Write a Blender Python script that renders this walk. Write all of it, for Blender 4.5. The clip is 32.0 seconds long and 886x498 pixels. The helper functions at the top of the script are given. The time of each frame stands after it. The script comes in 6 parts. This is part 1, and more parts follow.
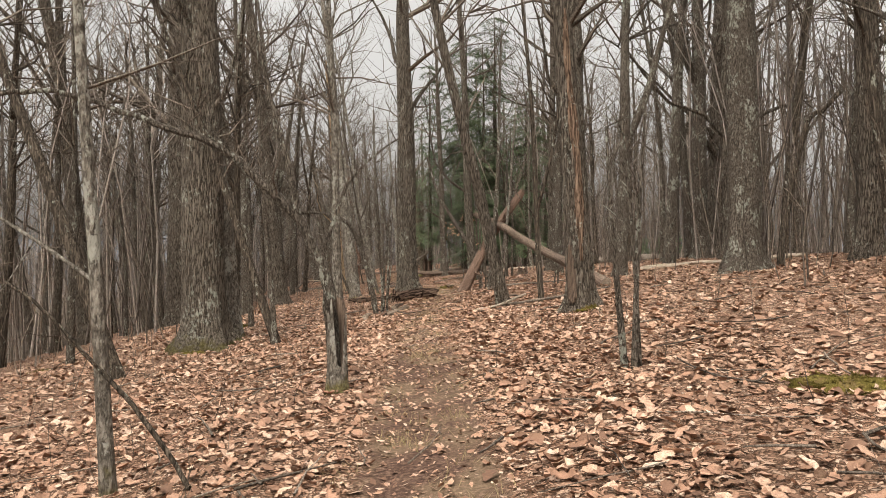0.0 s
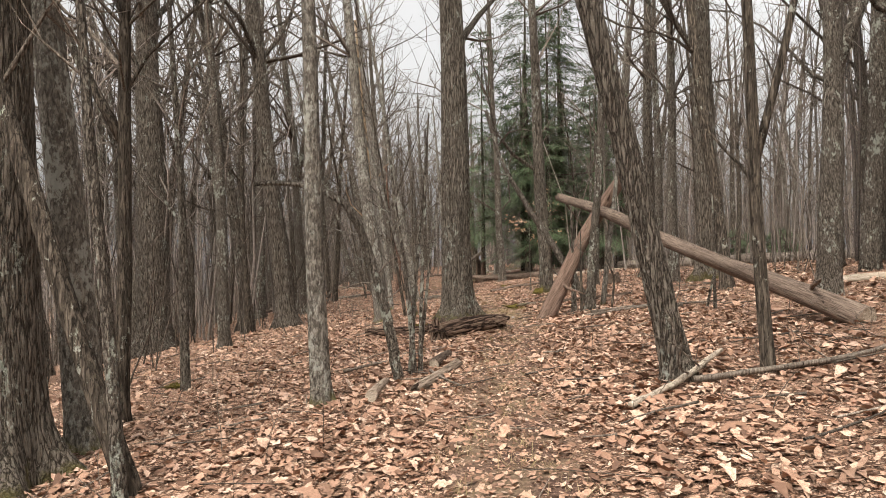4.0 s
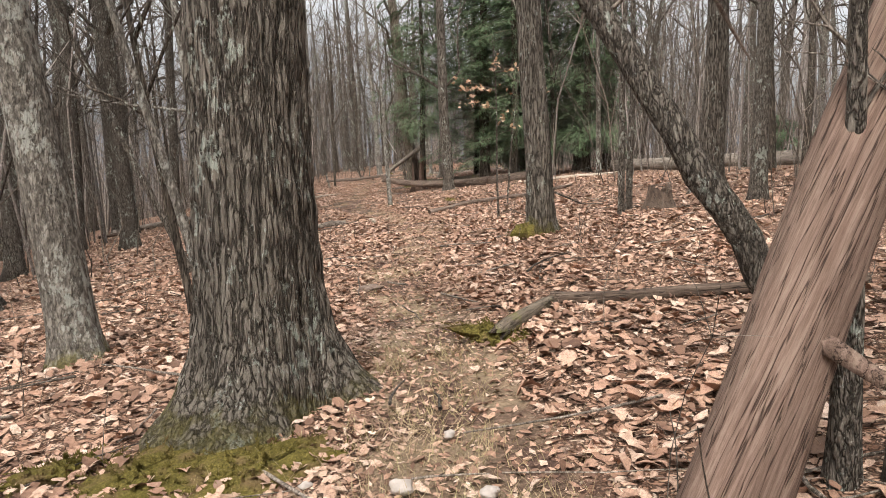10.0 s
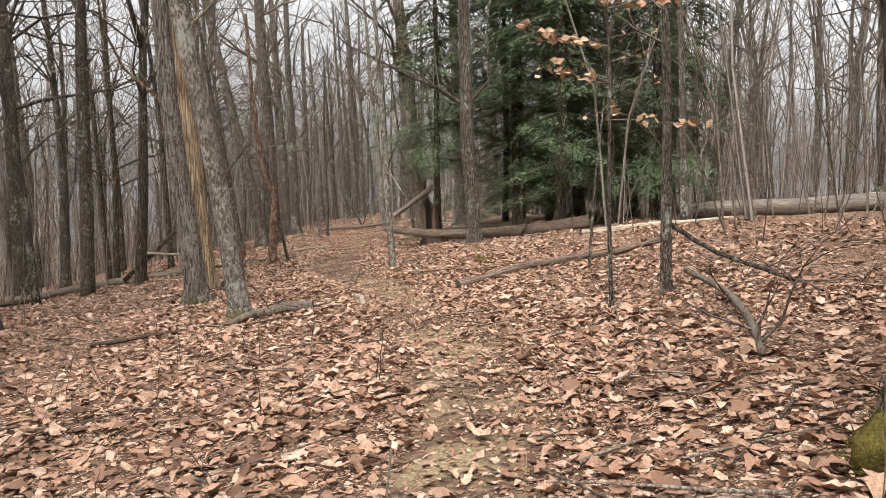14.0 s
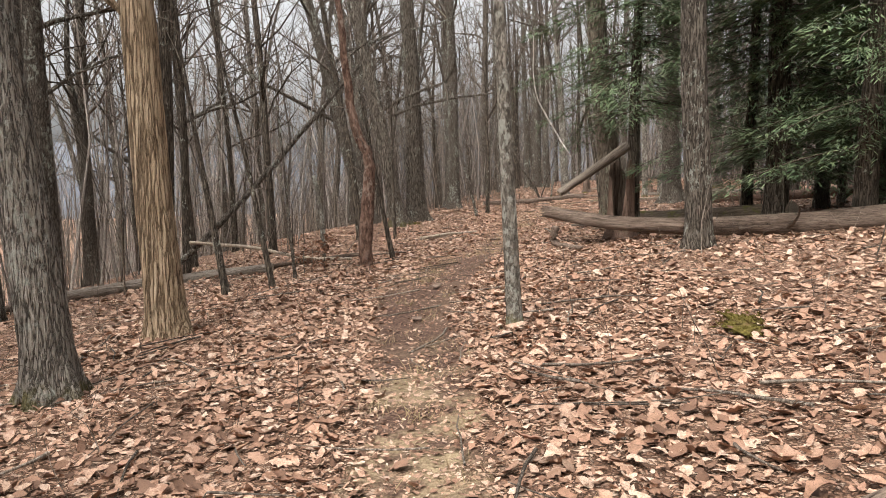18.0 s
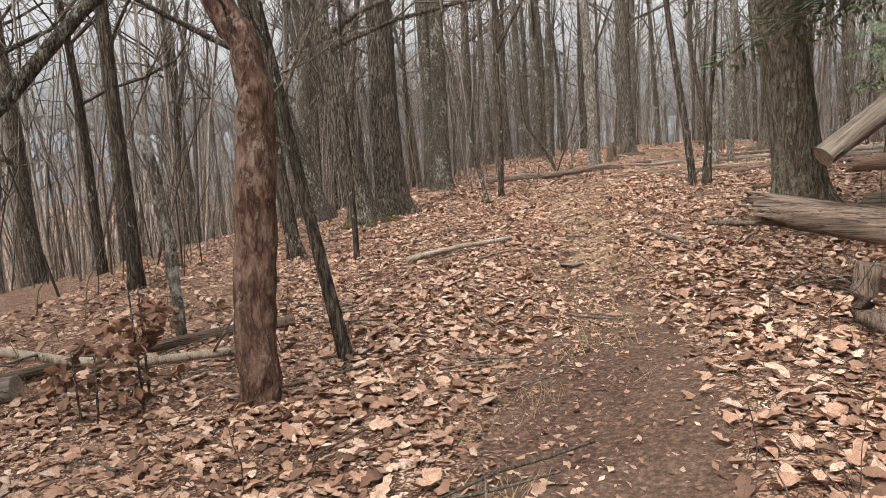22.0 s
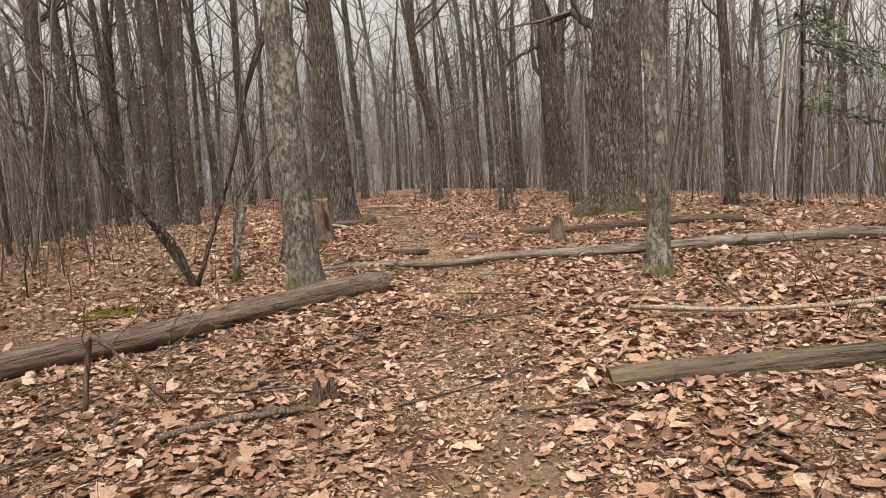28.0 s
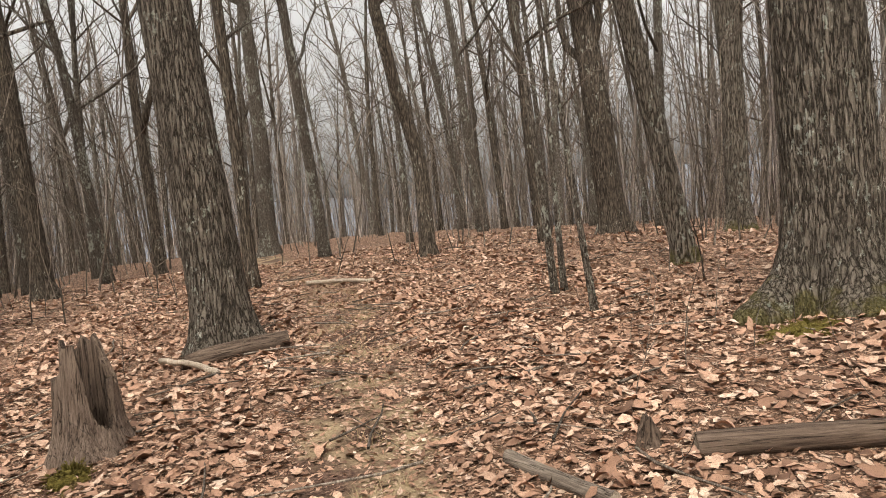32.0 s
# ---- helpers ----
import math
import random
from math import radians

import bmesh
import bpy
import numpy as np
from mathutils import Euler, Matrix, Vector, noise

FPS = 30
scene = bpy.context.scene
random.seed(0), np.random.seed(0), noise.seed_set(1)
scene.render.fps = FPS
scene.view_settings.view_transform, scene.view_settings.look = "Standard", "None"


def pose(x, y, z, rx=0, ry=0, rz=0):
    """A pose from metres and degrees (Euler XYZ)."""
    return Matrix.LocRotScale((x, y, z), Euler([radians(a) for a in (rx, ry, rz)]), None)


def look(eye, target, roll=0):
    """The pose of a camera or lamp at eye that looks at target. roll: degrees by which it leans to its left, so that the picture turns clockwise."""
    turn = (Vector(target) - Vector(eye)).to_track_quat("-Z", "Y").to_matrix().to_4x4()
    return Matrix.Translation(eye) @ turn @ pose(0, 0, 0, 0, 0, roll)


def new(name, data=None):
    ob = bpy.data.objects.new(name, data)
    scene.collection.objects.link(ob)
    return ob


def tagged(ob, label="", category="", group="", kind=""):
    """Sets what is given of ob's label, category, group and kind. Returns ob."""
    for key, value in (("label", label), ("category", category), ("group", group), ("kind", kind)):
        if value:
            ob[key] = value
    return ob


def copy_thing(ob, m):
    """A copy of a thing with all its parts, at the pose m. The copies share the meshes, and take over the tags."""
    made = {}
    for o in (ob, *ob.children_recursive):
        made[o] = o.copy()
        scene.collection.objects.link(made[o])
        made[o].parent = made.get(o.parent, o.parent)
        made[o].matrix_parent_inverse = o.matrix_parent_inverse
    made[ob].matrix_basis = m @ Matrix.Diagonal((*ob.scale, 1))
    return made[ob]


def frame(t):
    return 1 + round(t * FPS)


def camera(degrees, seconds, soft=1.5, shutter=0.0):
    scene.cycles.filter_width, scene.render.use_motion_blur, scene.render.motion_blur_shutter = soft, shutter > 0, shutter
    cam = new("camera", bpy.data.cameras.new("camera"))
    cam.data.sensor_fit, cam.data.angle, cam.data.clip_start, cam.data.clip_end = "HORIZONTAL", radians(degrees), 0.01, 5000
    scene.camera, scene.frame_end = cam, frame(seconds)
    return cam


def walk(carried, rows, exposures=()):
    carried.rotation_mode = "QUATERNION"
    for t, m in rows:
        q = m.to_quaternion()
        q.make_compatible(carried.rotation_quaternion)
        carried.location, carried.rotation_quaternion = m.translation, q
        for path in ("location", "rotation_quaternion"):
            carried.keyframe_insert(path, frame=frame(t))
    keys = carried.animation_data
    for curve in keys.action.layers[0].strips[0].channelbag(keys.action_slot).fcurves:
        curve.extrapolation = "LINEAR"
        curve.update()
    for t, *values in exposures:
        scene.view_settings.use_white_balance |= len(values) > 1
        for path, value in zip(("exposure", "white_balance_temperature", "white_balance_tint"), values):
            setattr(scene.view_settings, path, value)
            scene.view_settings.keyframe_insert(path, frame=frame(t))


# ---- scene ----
PATH = [
    (0, (0.0, 0.0, 1.25), (-0.002, 2.0, 1.276), -0.4),
    (0.5, (-0.039, 0.922, 1.275), (-0.189, 2.916, 1.275), -1.3),
    (1, (-0.018, 1.788, 1.236), (-0.202, 3.777, 1.129), -2.0),
    (1.5, (-0.119, 2.857, 1.211), (-0.392, 4.835, 1.093), -0.3),
    (2, (-0.229, 3.852, 1.197), (-0.409, 5.84, 1.074), 0.5),
    (2.5, (-0.244, 4.877, 1.272), (-0.344, 6.873, 1.19), -0.2),
    (4.5, (-0.456, 8.77, 1.393), (-0.611, 10.763, 1.426), -1.1),
    (5, (-0.484, 9.808, 1.347), (-0.693, 11.797, 1.299), -0.9),
    (5.5, (-0.534, 11.013, 1.361), (-0.847, 12.988, 1.303), 0.2),
    (6, (-0.525, 12.106, 1.326), (-0.549, 14.092, 1.09), -0.4),
    (6.5, (-0.558, 13.028, 1.385), (-0.453, 15.014, 1.172), 1.6),
    (7, (-0.526, 14.05, 1.401), (-0.307, 16.03, 1.225), 0.3),
    (7.5, (-0.41, 14.995, 1.438), (-0.281, 16.991, 1.387), -0.5),
    (8, (-0.35, 15.963, 1.45), (-0.392, 17.961, 1.372), 1.0),
    (8.5, (-0.364, 16.816, 1.44), (-0.355, 18.816, 1.408), 2.1),
    (9, (-0.394, 17.754, 1.445), (-0.231, 19.747, 1.462), 0.7),
    (9.5, (-0.312, 18.555, 1.451), (-0.156, 20.546, 1.348), 0.9),
    (10, (-0.197, 19.339, 1.414), (-0.195, 21.322, 1.161), -1.0),
    (10.5, (-0.152, 20.319, 1.426), (-0.269, 22.306, 1.233), -2.1),
    (11, (-0.198, 21.295, 1.429), (-0.317, 23.281, 1.228), -2.0),
    (11.5, (-0.065, 22.177, 1.452), (-0.341, 24.149, 1.262), -0.9),
    (12, (-0.157, 22.967, 1.445), (-0.494, 24.922, 1.193), -1.4),
    (12.5, (-0.363, 23.891, 1.401), (-0.859, 25.814, 1.166), 0.1),
    (13, (-0.476, 24.813, 1.33), (-0.925, 26.729, 0.976), 2.1),
    (13.5, (-0.611, 25.77, 1.255), (-0.937, 27.726, 0.994), 2.0),
    (14, (-0.63, 26.637, 1.202), (-0.642, 28.633, 1.078), -0.9),
    (14.5, (-0.615, 27.576, 1.179), (-0.543, 29.567, 1.004), -1.4),
    (16.5, (-0.187, 31.871, 1.37), (-0.449, 33.847, 1.217), -2.6),
    (17, (-0.176, 32.787, 1.327), (-0.724, 34.704, 1.165), -4.5),
    (17.5, (-0.369, 33.821, 1.311), (-1.016, 35.703, 1.116), -1.8),
    (18, (-0.595, 34.879, 1.261), (-1.134, 36.794, 1.051), -0.4),
    (18.5, (-0.886, 35.956, 1.257), (-1.442, 37.868, 1.07), -0.3),
    (19, (-1.119, 37.08, 1.172), (-1.757, 38.957, 0.902), -0.9),
    (19.5, (-1.466, 38.148, 1.096), (-2.238, 39.957, 0.734), -0.4),
    (20, (-1.882, 39.274, 1.075), (-2.634, 41.061, 0.583), -2.0),
    (20.5, (-2.292, 40.36, 1.021), (-3.058, 42.164, 0.623), -1.2),
    (21, (-2.752, 41.325, 1.032), (-3.472, 43.162, 0.699), -2.7),
    (21.5, (-3.137, 42.393, 1.022), (-3.727, 44.287, 0.771), -1.0),
    (22, (-3.476, 43.431, 1.006), (-3.937, 45.357, 0.727), -2.3),
    (22.5, (-3.77, 44.535, 1.084), (-3.994, 46.52, 0.972), -4.1),
    (23, (-3.983, 45.776, 1.069), (-3.991, 47.776, 1.039), -3.7),
    (23.5, (-3.808, 47.078, 1.024), (-3.593, 49.057, 0.829), -0.9),
    (24, (-3.841, 48.415, 0.967), (-3.554, 50.375, 0.688), 1.8),
    (24.5, (-3.831, 49.58, 1.029), (-3.618, 51.551, 0.768), -0.1),
    (25, (-3.746, 50.852, 1.122), (-3.587, 52.837, 0.933), -2.0),
    (25.5, (-3.836, 52.112, 1.17), (-3.764, 54.105, 1.02), 0.9),
    (27.5, (-4.349, 57.766, 1.205), (-4.03, 59.738, 1.102), -3.8),
    (28, (-4.393, 58.918, 1.227), (-3.963, 60.861, 1.029), -2.4),
    (28.5, (-4.427, 60.008, 1.244), (-3.776, 61.882, 0.989), -2.3),
    (29, (-4.258, 60.977, 1.19), (-3.521, 62.822, 0.961), -3.9),
    (29.5, (-3.922, 61.914, 1.276), (-3.09, 63.719, 1.05), -3.2),
    (30, (-3.555, 62.936, 1.298), (-2.778, 64.762, 1.054), -3.5),
    (30.5, (-3.18, 63.921, 1.414), (-2.581, 65.827, 1.308), -5.7),
    (31, (-2.899, 65.026, 1.429), (-2.469, 66.978, 1.373), -4.0),
    (31.5, (-2.705, 66.103, 1.441), (-2.42, 68.082, 1.485), -4.4),
    (32, (-2.416, 67.2, 1.47), (-1.978, 69.149, 1.355), -5.5),
]
cam = camera(62.0, 32.0, soft=0.85)
EXPOSURES = ((0, 0.13, 6950, 10), (2, 0.21, 6900, 10), (5, 0.37, 6650, 10), (6, 0.37, 6750, 10), (8, 0.43, 6600, 10), (10, 0.51, 6350, 10), (12, 0.47, 6550, 10), (17, 0.49, 6400, 10), (20, 0.50, 6600, 10), (21.5, 0.54, 6450, 10), (23, 0.47, 6450, 10), (24, 0.47, 6700, 10), (25, 0.39, 6600, 10), (28, 0.21, 6950, 10), (30, 0.23, 6900, 10), (32, 0.25, 6900, 10))
walk(cam, [(t, look(eye, target, roll)) for t, eye, target, roll in PATH], EXPOSURES)

# ---- sky and sun: a bright overcast, lightest overhead ----
SUN_UP, SUN_ROUND = radians(52), radians(200)
world = bpy.data.worlds.new("overcast_sky")
scene.world = world
world.use_nodes = True
wn = world.node_tree
sky = wn.nodes.new("ShaderNodeTexSky")
sky.sky_type, sky.sun_disc, sky.sun_elevation, sky.sun_rotation = "NISHITA", False, SUN_UP, SUN_ROUND
sky.air_density, sky.dust_density, sky.ozone_density = 1.0, 4.0, 1.0
pale = wn.nodes.new("ShaderNodeHueSaturation")
pale.inputs["Saturation"].default_value = 0.08
cloud_at = wn.nodes.new("ShaderNodeTexCoord")
cloud = wn.nodes.new("ShaderNodeTexNoise")
cloud.inputs["Scale"].default_value, cloud.inputs["Detail"].default_value = 2.2, 5.0
cloud_ramp = wn.nodes.new("ShaderNodeMapRange")
cloud_ramp.inputs["To Min"].default_value, cloud_ramp.inputs["To Max"].default_value = 0.72, 1.28
up = wn.nodes.new("ShaderNodeSeparateXYZ")
lift = wn.nodes.new("ShaderNodeMapRange")
lift.inputs["From Min"].default_value, lift.inputs["From Max"].default_value = 0.08, 1.0
lift.inputs["To Min"].default_value, lift.inputs["To Max"].default_value = 0.84, 2.86
both = wn.nodes.new("ShaderNodeMath")
both.operation = "MULTIPLY"
wn.links.new(cloud_at.outputs["Generated"], up.inputs["Vector"])
wn.links.new(up.outputs["Z"], lift.inputs["Value"])
wn.links.new(cloud_ramp.outputs["Result"], both.inputs[0])
wn.links.new(lift.outputs["Result"], both.inputs[1])
veil = wn.nodes.new("ShaderNodeMix")
veil.data_type, veil.blend_type = "RGBA", "MULTIPLY"
veil.inputs["Factor"].default_value = 1.0
wn.links.new(cloud_at.outputs["Generated"], cloud.inputs["Vector"])
wn.links.new(cloud.outputs["Fac"], cloud_ramp.inputs["Value"])
wn.links.new(sky.outputs["Color"], pale.inputs["Color"])
wn.links.new(pale.outputs["Color"], veil.inputs["A"])
wn.links.new(both.outputs[0], veil.inputs["B"])
wn.links.new(veil.outputs["Result"], wn.nodes["Background"].inputs["Color"])
wn.nodes["Background"].inputs["Strength"].default_value = 0.15
sun = new("sun", bpy.data.lights.new("sun", "SUN"))
sun.data.energy, sun.data.angle, sun.data.color = 1.5, radians(20), (1.0, 0.94, 0.85)
sun.matrix_world = pose(0, 0, 30, 90 - 52 , 0, 180 - 200)


# ---- materials ----
class Graph:
    """A material's node tree, written as plain calls."""

    def __init__(self, name):
        self.material = bpy.data.materials.new(name)
        self.material.use_nodes = True
        self.tree = self.material.node_tree
        self.bsdf = self.tree.nodes["Principled BSDF"]

    def node(self, kind, settings=None, **inputs):
        made = self.tree.nodes.new("ShaderNode" + kind)
        settings = settings or {}
        if "operation" in settings:
            made.operation = settings["operation"]
        if "feature" in settings:
            made.feature = settings["feature"]
        if "data_type" in settings:
            made.data_type = settings["data_type"]
        if "blend_type" in settings:
            made.blend_type = settings["blend_type"]
        if "interpolation_type" in settings:
            made.interpolation_type = settings["interpolation_type"]
        if "attribute_name" in settings:
            made.attribute_name = settings["attribute_name"]
        for key, value in inputs.items():
            self.set(made, key.replace("_", " "), value)
        return made

    def set(self, made, key, value):
        socket = made.inputs[int(key)] if key.isdigit() else made.inputs[key]
        if hasattr(value, "is_output"):
            self.tree.links.new(value, socket)
        else:
            socket.default_value = value

    def place(self, scale, shift=True):
        """Object coordinates, stretched, and shifted from thing to thing."""
        at = self.node("TexCoord").outputs["Object"]
        if shift:
            rnd = self.node("ObjectInfo").outputs["Random"]
            off = self.node("VectorMath", {"operation": "SCALE"}, **{"0": (37.0, 91.0, 53.0), "Scale": rnd}).outputs[0]
            at = self.node("VectorMath", {"operation": "ADD"}, **{"0": at, "1": off}).outputs[0]
        return self.node("Mapping", Vector=at, Scale=scale).outputs[0]

    def noise(self, vector, scale, detail=4.0, rough=0.6, distortion=0.0):
        return self.node("TexNoise", Vector=vector, Scale=scale, Detail=detail, Roughness=rough, Distortion=distortion).outputs["Fac"]

    def span(self, value, low, high, to_low=0.0, to_high=1.0):
        return self.node("MapRange", {"interpolation_type": "SMOOTHSTEP"}, Value=value, From_Min=low, From_Max=high, To_Min=to_low, To_Max=to_high).outputs[0]

    def math(self, operation, a, b=0.0):
        return self.node("Math", {"operation": operation}, **{"0": a, "1": b}).outputs[0]

    def mix(self, factor, a, b, blend="MIX"):
        made = self.node("Mix", {"data_type": "RGBA", "blend_type": blend})
        for key, value in (("Factor", factor), ("A", a), ("B", b)):
            socket = [s for s in made.inputs if s.name == key and s.type == ("VALUE" if key == "Factor" else "RGBA")][0]
            if hasattr(value, "is_output"):
                self.tree.links.new(value, socket)
            else:
                socket.default_value = value if key == "Factor" else (*value, 1.0)
        return [s for s in made.outputs if s.type == "RGBA"][0]

    def ramp(self, value, stops):
        made = self.node("ValToRGB", Fac=value)
        ends = made.color_ramp.elements
        while len(ends) < len(stops):
            ends.new(0.5)
        for end, (at, colour) in zip(ends, stops):
            end.position, end.color = at, (*colour, 1.0)
        return made.outputs["Color"]

    def done(self, colour, rough=0.9, height=None, depth=0.02, strength=0.8, gloss=0.15):
        self.set(self.bsdf, "Base Color", colour if hasattr(colour, "is_output") else (*colour, 1.0))
        self.set(self.bsdf, "Roughness", rough)
        self.set(self.bsdf, "Specular IOR Level", gloss)
        if height is not None:
            bump = self.node("Bump", Strength=strength, Distance=depth, Height=height)
            self.set(self.bsdf, "Normal", bump.outputs["Normal"])
        return self.material


def bark(name, dark, mid, light, furrow=26.0, stretch=0.10, depth=0.03, lichen=0.0, lichen_colour=(0.42, 0.43, 0.36), moss=0.0, sharp=0.55, plates=0.0, tall=0.22, vary=0.0):
    """Bark with upright furrows, in plates where asked for; lichen spots; moss creeping up from the foot."""
    g = Graph(name)
    at = g.place((1.0, 1.0, stretch))
    ridge = g.span(g.noise(at, furrow, 4.0, 0.62, 0.15), 0.34, 0.66)
    crack = g.span(g.math("ABSOLUTE", g.math("SUBTRACT", g.noise(at, furrow * 0.8, 2.0, 0.5), 0.5)), 0.0, 0.06)
    if plates > 0:
        spot = g.place((1.0, 1.0, tall))
        warp = g.node("TexNoise", Vector=spot, Scale=16.0, Detail=4.0, Roughness=0.7)
        shift = g.node("VectorMath", {"operation": "SCALE"}, **{"0": warp.outputs["Color"], "Scale": 0.09}).outputs[0]
        spot = g.node("VectorMath", {"operation": "ADD"}, **{"0": spot, "1": shift}).outputs[0]
        edge = g.node("TexVoronoi", {"feature": "DISTANCE_TO_EDGE"}, Vector=spot, Scale=plates, Randomness=1.0).outputs["Distance"]
        crack = g.span(g.math("ADD", edge, g.math("MULTIPLY", ridge, 0.06)), 0.02, 0.17)
        ridge = g.math("ADD", g.math("MULTIPLY", ridge, 0.5), g.math("MULTIPLY", g.span(edge, 0.0, 0.28), 0.5))
    fine = g.noise(g.place((1.0, 1.0, 0.5 if plates > 0 else 0.3)), furrow * 3.4, 6.0, 0.78)
    broad = g.noise(g.place((1.0, 1.0, 0.5)), 2.3, 3.0, 0.5)
    tone = g.math("ADD", g.math("MULTIPLY", ridge, 0.5), g.math("MULTIPLY", fine, 0.62))
    colour = g.ramp(tone, ((0.22, dark), (0.55 if plates == 0 else 0.47, mid), (0.92, light)))
    colour = g.mix(g.span(broad, 0.35, 0.65, 0.0, 0.4), colour, mid)
    colour = g.mix(g.math("MULTIPLY", g.math("SUBTRACT", 1.0, crack), sharp), colour, tuple(0.42 * c for c in dark))
    if lichen > 0:
        spots = g.noise(g.place((1.0, 1.0, 0.6)), 20.0, 6.0, 0.72)
        where = g.noise(g.place((1.0, 1.0, 0.7)), 3.0, 3.0, 0.6)
        spots = g.math("ADD", g.math("MULTIPLY", spots, 0.6), g.math("MULTIPLY", where, 0.4))
        colour = g.mix(g.span(spots, 0.60 - 0.14 * lichen, 0.65 - 0.13 * lichen, 0.0, 0.75), colour, lichen_colour)
    if moss > 0:
        z = g.node("SeparateXYZ", Vector=g.node("TexCoord").outputs["Object"]).outputs["Z"]
        patch = g.noise(g.place((1.0, 1.0, 1.0)), 6.0, 4.0, 0.6)
        low = g.math("ADD", g.math("MULTIPLY", z, 1.6 / moss), g.math("MULTIPLY", g.math("SUBTRACT", patch, 0.5), 1.8))
        green = g.ramp(g.noise(g.place((1.0, 1.0, 1.0)), 60.0, 3.0), ((0.3, (0.075, 0.066, 0.022)), (0.7, (0.21, 0.178, 0.06))))
        colour = g.mix(g.span(low, 0.0, 0.5, 0.75, 0.0), colour, green)
    if vary > 0:
        own = g.node("NewGeometry").outputs["Random Per Island"]
        colour = g.mix(1.0, colour, g.ramp(own, ((0.0, (1 - vary,) * 3), (0.6, (1.0, 0.99, 0.98)), (1.0, (1 + vary,) * 3))), "MULTIPLY")
    height = g.math("ADD", g.math("MULTIPLY", ridge, 0.8), g.math("MULTIPLY", fine, 0.4))
    height = g.math("ADD", height, g.math("MULTIPLY", crack, 0.5 if plates > 0 else 0.0))
    return g.done(colour, 0.92, height, depth, 1.0, 0.1)


def wood(name, dark, mid, light, grain=34.0, stretch=0.05, depth=0.018, moss=0.0):
    """Weathered bare wood with long grain and checks."""
    g = Graph(name)
    lines = g.noise(g.place((1.0, 1.0, stretch)), grain * 1.9, 8.0, 0.8, 0.1)
    blotch = g.noise(g.place((1.0, 1.0, 0.35)), 4.0, 4.0, 0.6)
    colour = g.ramp(lines, ((0.36, dark), (0.5, mid), (0.64, light)))
    colour = g.mix(g.span(blotch, 0.42, 0.66, 0.0, 0.6), colour, g.mix(0.6, mid, dark))
    check = g.span(g.math("ABSOLUTE", g.math("SUBTRACT", g.noise(g.place((1.0, 1.0, stretch * 0.6)), grain * 0.8, 3.0), 0.5)), 0.0, 0.018)
    fibre = g.noise(g.place((1.0, 1.0, 0.02)), grain * 3.5, 4.0, 0.7)
    colour = g.mix(g.span(fibre, 0.42, 0.7, 0.0, 0.45), colour, light)
    colour = g.mix(g.math("MULTIPLY", g.math("SUBTRACT", 1.0, check), 0.8), colour, tuple(0.4 * c for c in dark))
    if moss > 0:
        patch = g.noise(g.place((1.0, 1.0, 0.6)), 5.0, 5.0, 0.65)
        colour = g.mix(g.span(patch, 0.62 - 0.2 * moss, 0.72 - 0.1 * moss, 0.0, 0.85), colour, (0.13, 0.125, 0.035))
    return g.done(colour, 0.88, g.math("ADD", g.math("MULTIPLY", lines, 0.5), check), depth, 0.8, 0.15)


def litter(name, stops, rough=0.75):
    """Dead leaves: each leaf its own brown, with veins and blotches."""
    g = Graph(name)
    rnd = g.node("NewGeometry").outputs["Random Per Island"]
    own = g.node("ObjectInfo").outputs["Random"]
    rnd = g.math("FRACT", g.math("ADD", rnd, own))
    colour = g.ramp(rnd, stops)
    at = g.node("TexCoord").outputs["Object"]
    blotch = g.noise(at, 40.0, 4.0, 0.65)
    speck = g.noise(at, 170.0, 3.0, 0.7)
    damp = g.noise(at, 0.8, 5.0, 0.65)
    colour = g.mix(g.span(damp, 0.48, 0.68, 0.0, 0.5), colour, (0.20, 0.118, 0.078))
    colour = g.mix(g.span(damp, 0.44, 0.30, 0.0, 0.35), colour, (0.60, 0.45, 0.33))
    colour = g.mix(g.span(blotch, 0.38, 0.7, 0.0, 0.6), colour, (0.20, 0.112, 0.068))
    colour = g.mix(g.span(speck, 0.48, 0.66, 0.0, 0.55), colour, (0.10, 0.054, 0.035))
    return g.done(colour, rough, g.math("ADD", blotch, g.math("MULTIPLY", speck, 0.3)), 0.006, 0.7, 0.3)


OAK_BARK = bark("oak_bark", (0.034, 0.027, 0.020), (0.132, 0.108, 0.085), (0.285, 0.246, 0.200), 34.0, 0.2, 0.04, 0.25, sharp=0.62, plates=28.0, tall=0.13)
MOSSY_OAK_BARK = bark("mossy_oak_bark", (0.036, 0.029, 0.021), (0.152, 0.126, 0.099), (0.300, 0.260, 0.212), 34.0, 0.2, 0.04, 0.3, moss=0.75, sharp=0.62, plates=27.0, tall=0.13)
OLD_BARK = bark("old_smooth_bark", (0.040, 0.031, 0.022), (0.150, 0.120, 0.090), (0.27, 0.228, 0.175), 26.0, 0.22, 0.03, 0.5, (0.26, 0.265, 0.19), moss=0.9, sharp=0.5)
GREY_BARK = bark("grey_bark", (0.033, 0.027, 0.021), (0.120, 0.099, 0.079), (0.275, 0.238, 0.193), 38.0, 0.25, 0.025, 0.45, sharp=0.5, plates=40.0, tall=0.28)
LICHEN_BARK = bark("lichen_bark", (0.048, 0.041, 0.033), (0.165, 0.143, 0.117), (0.345, 0.310, 0.260), 30.0, 0.4, 0.02, 0.6, (0.365, 0.355, 0.305), moss=0.5, sharp=0.5)
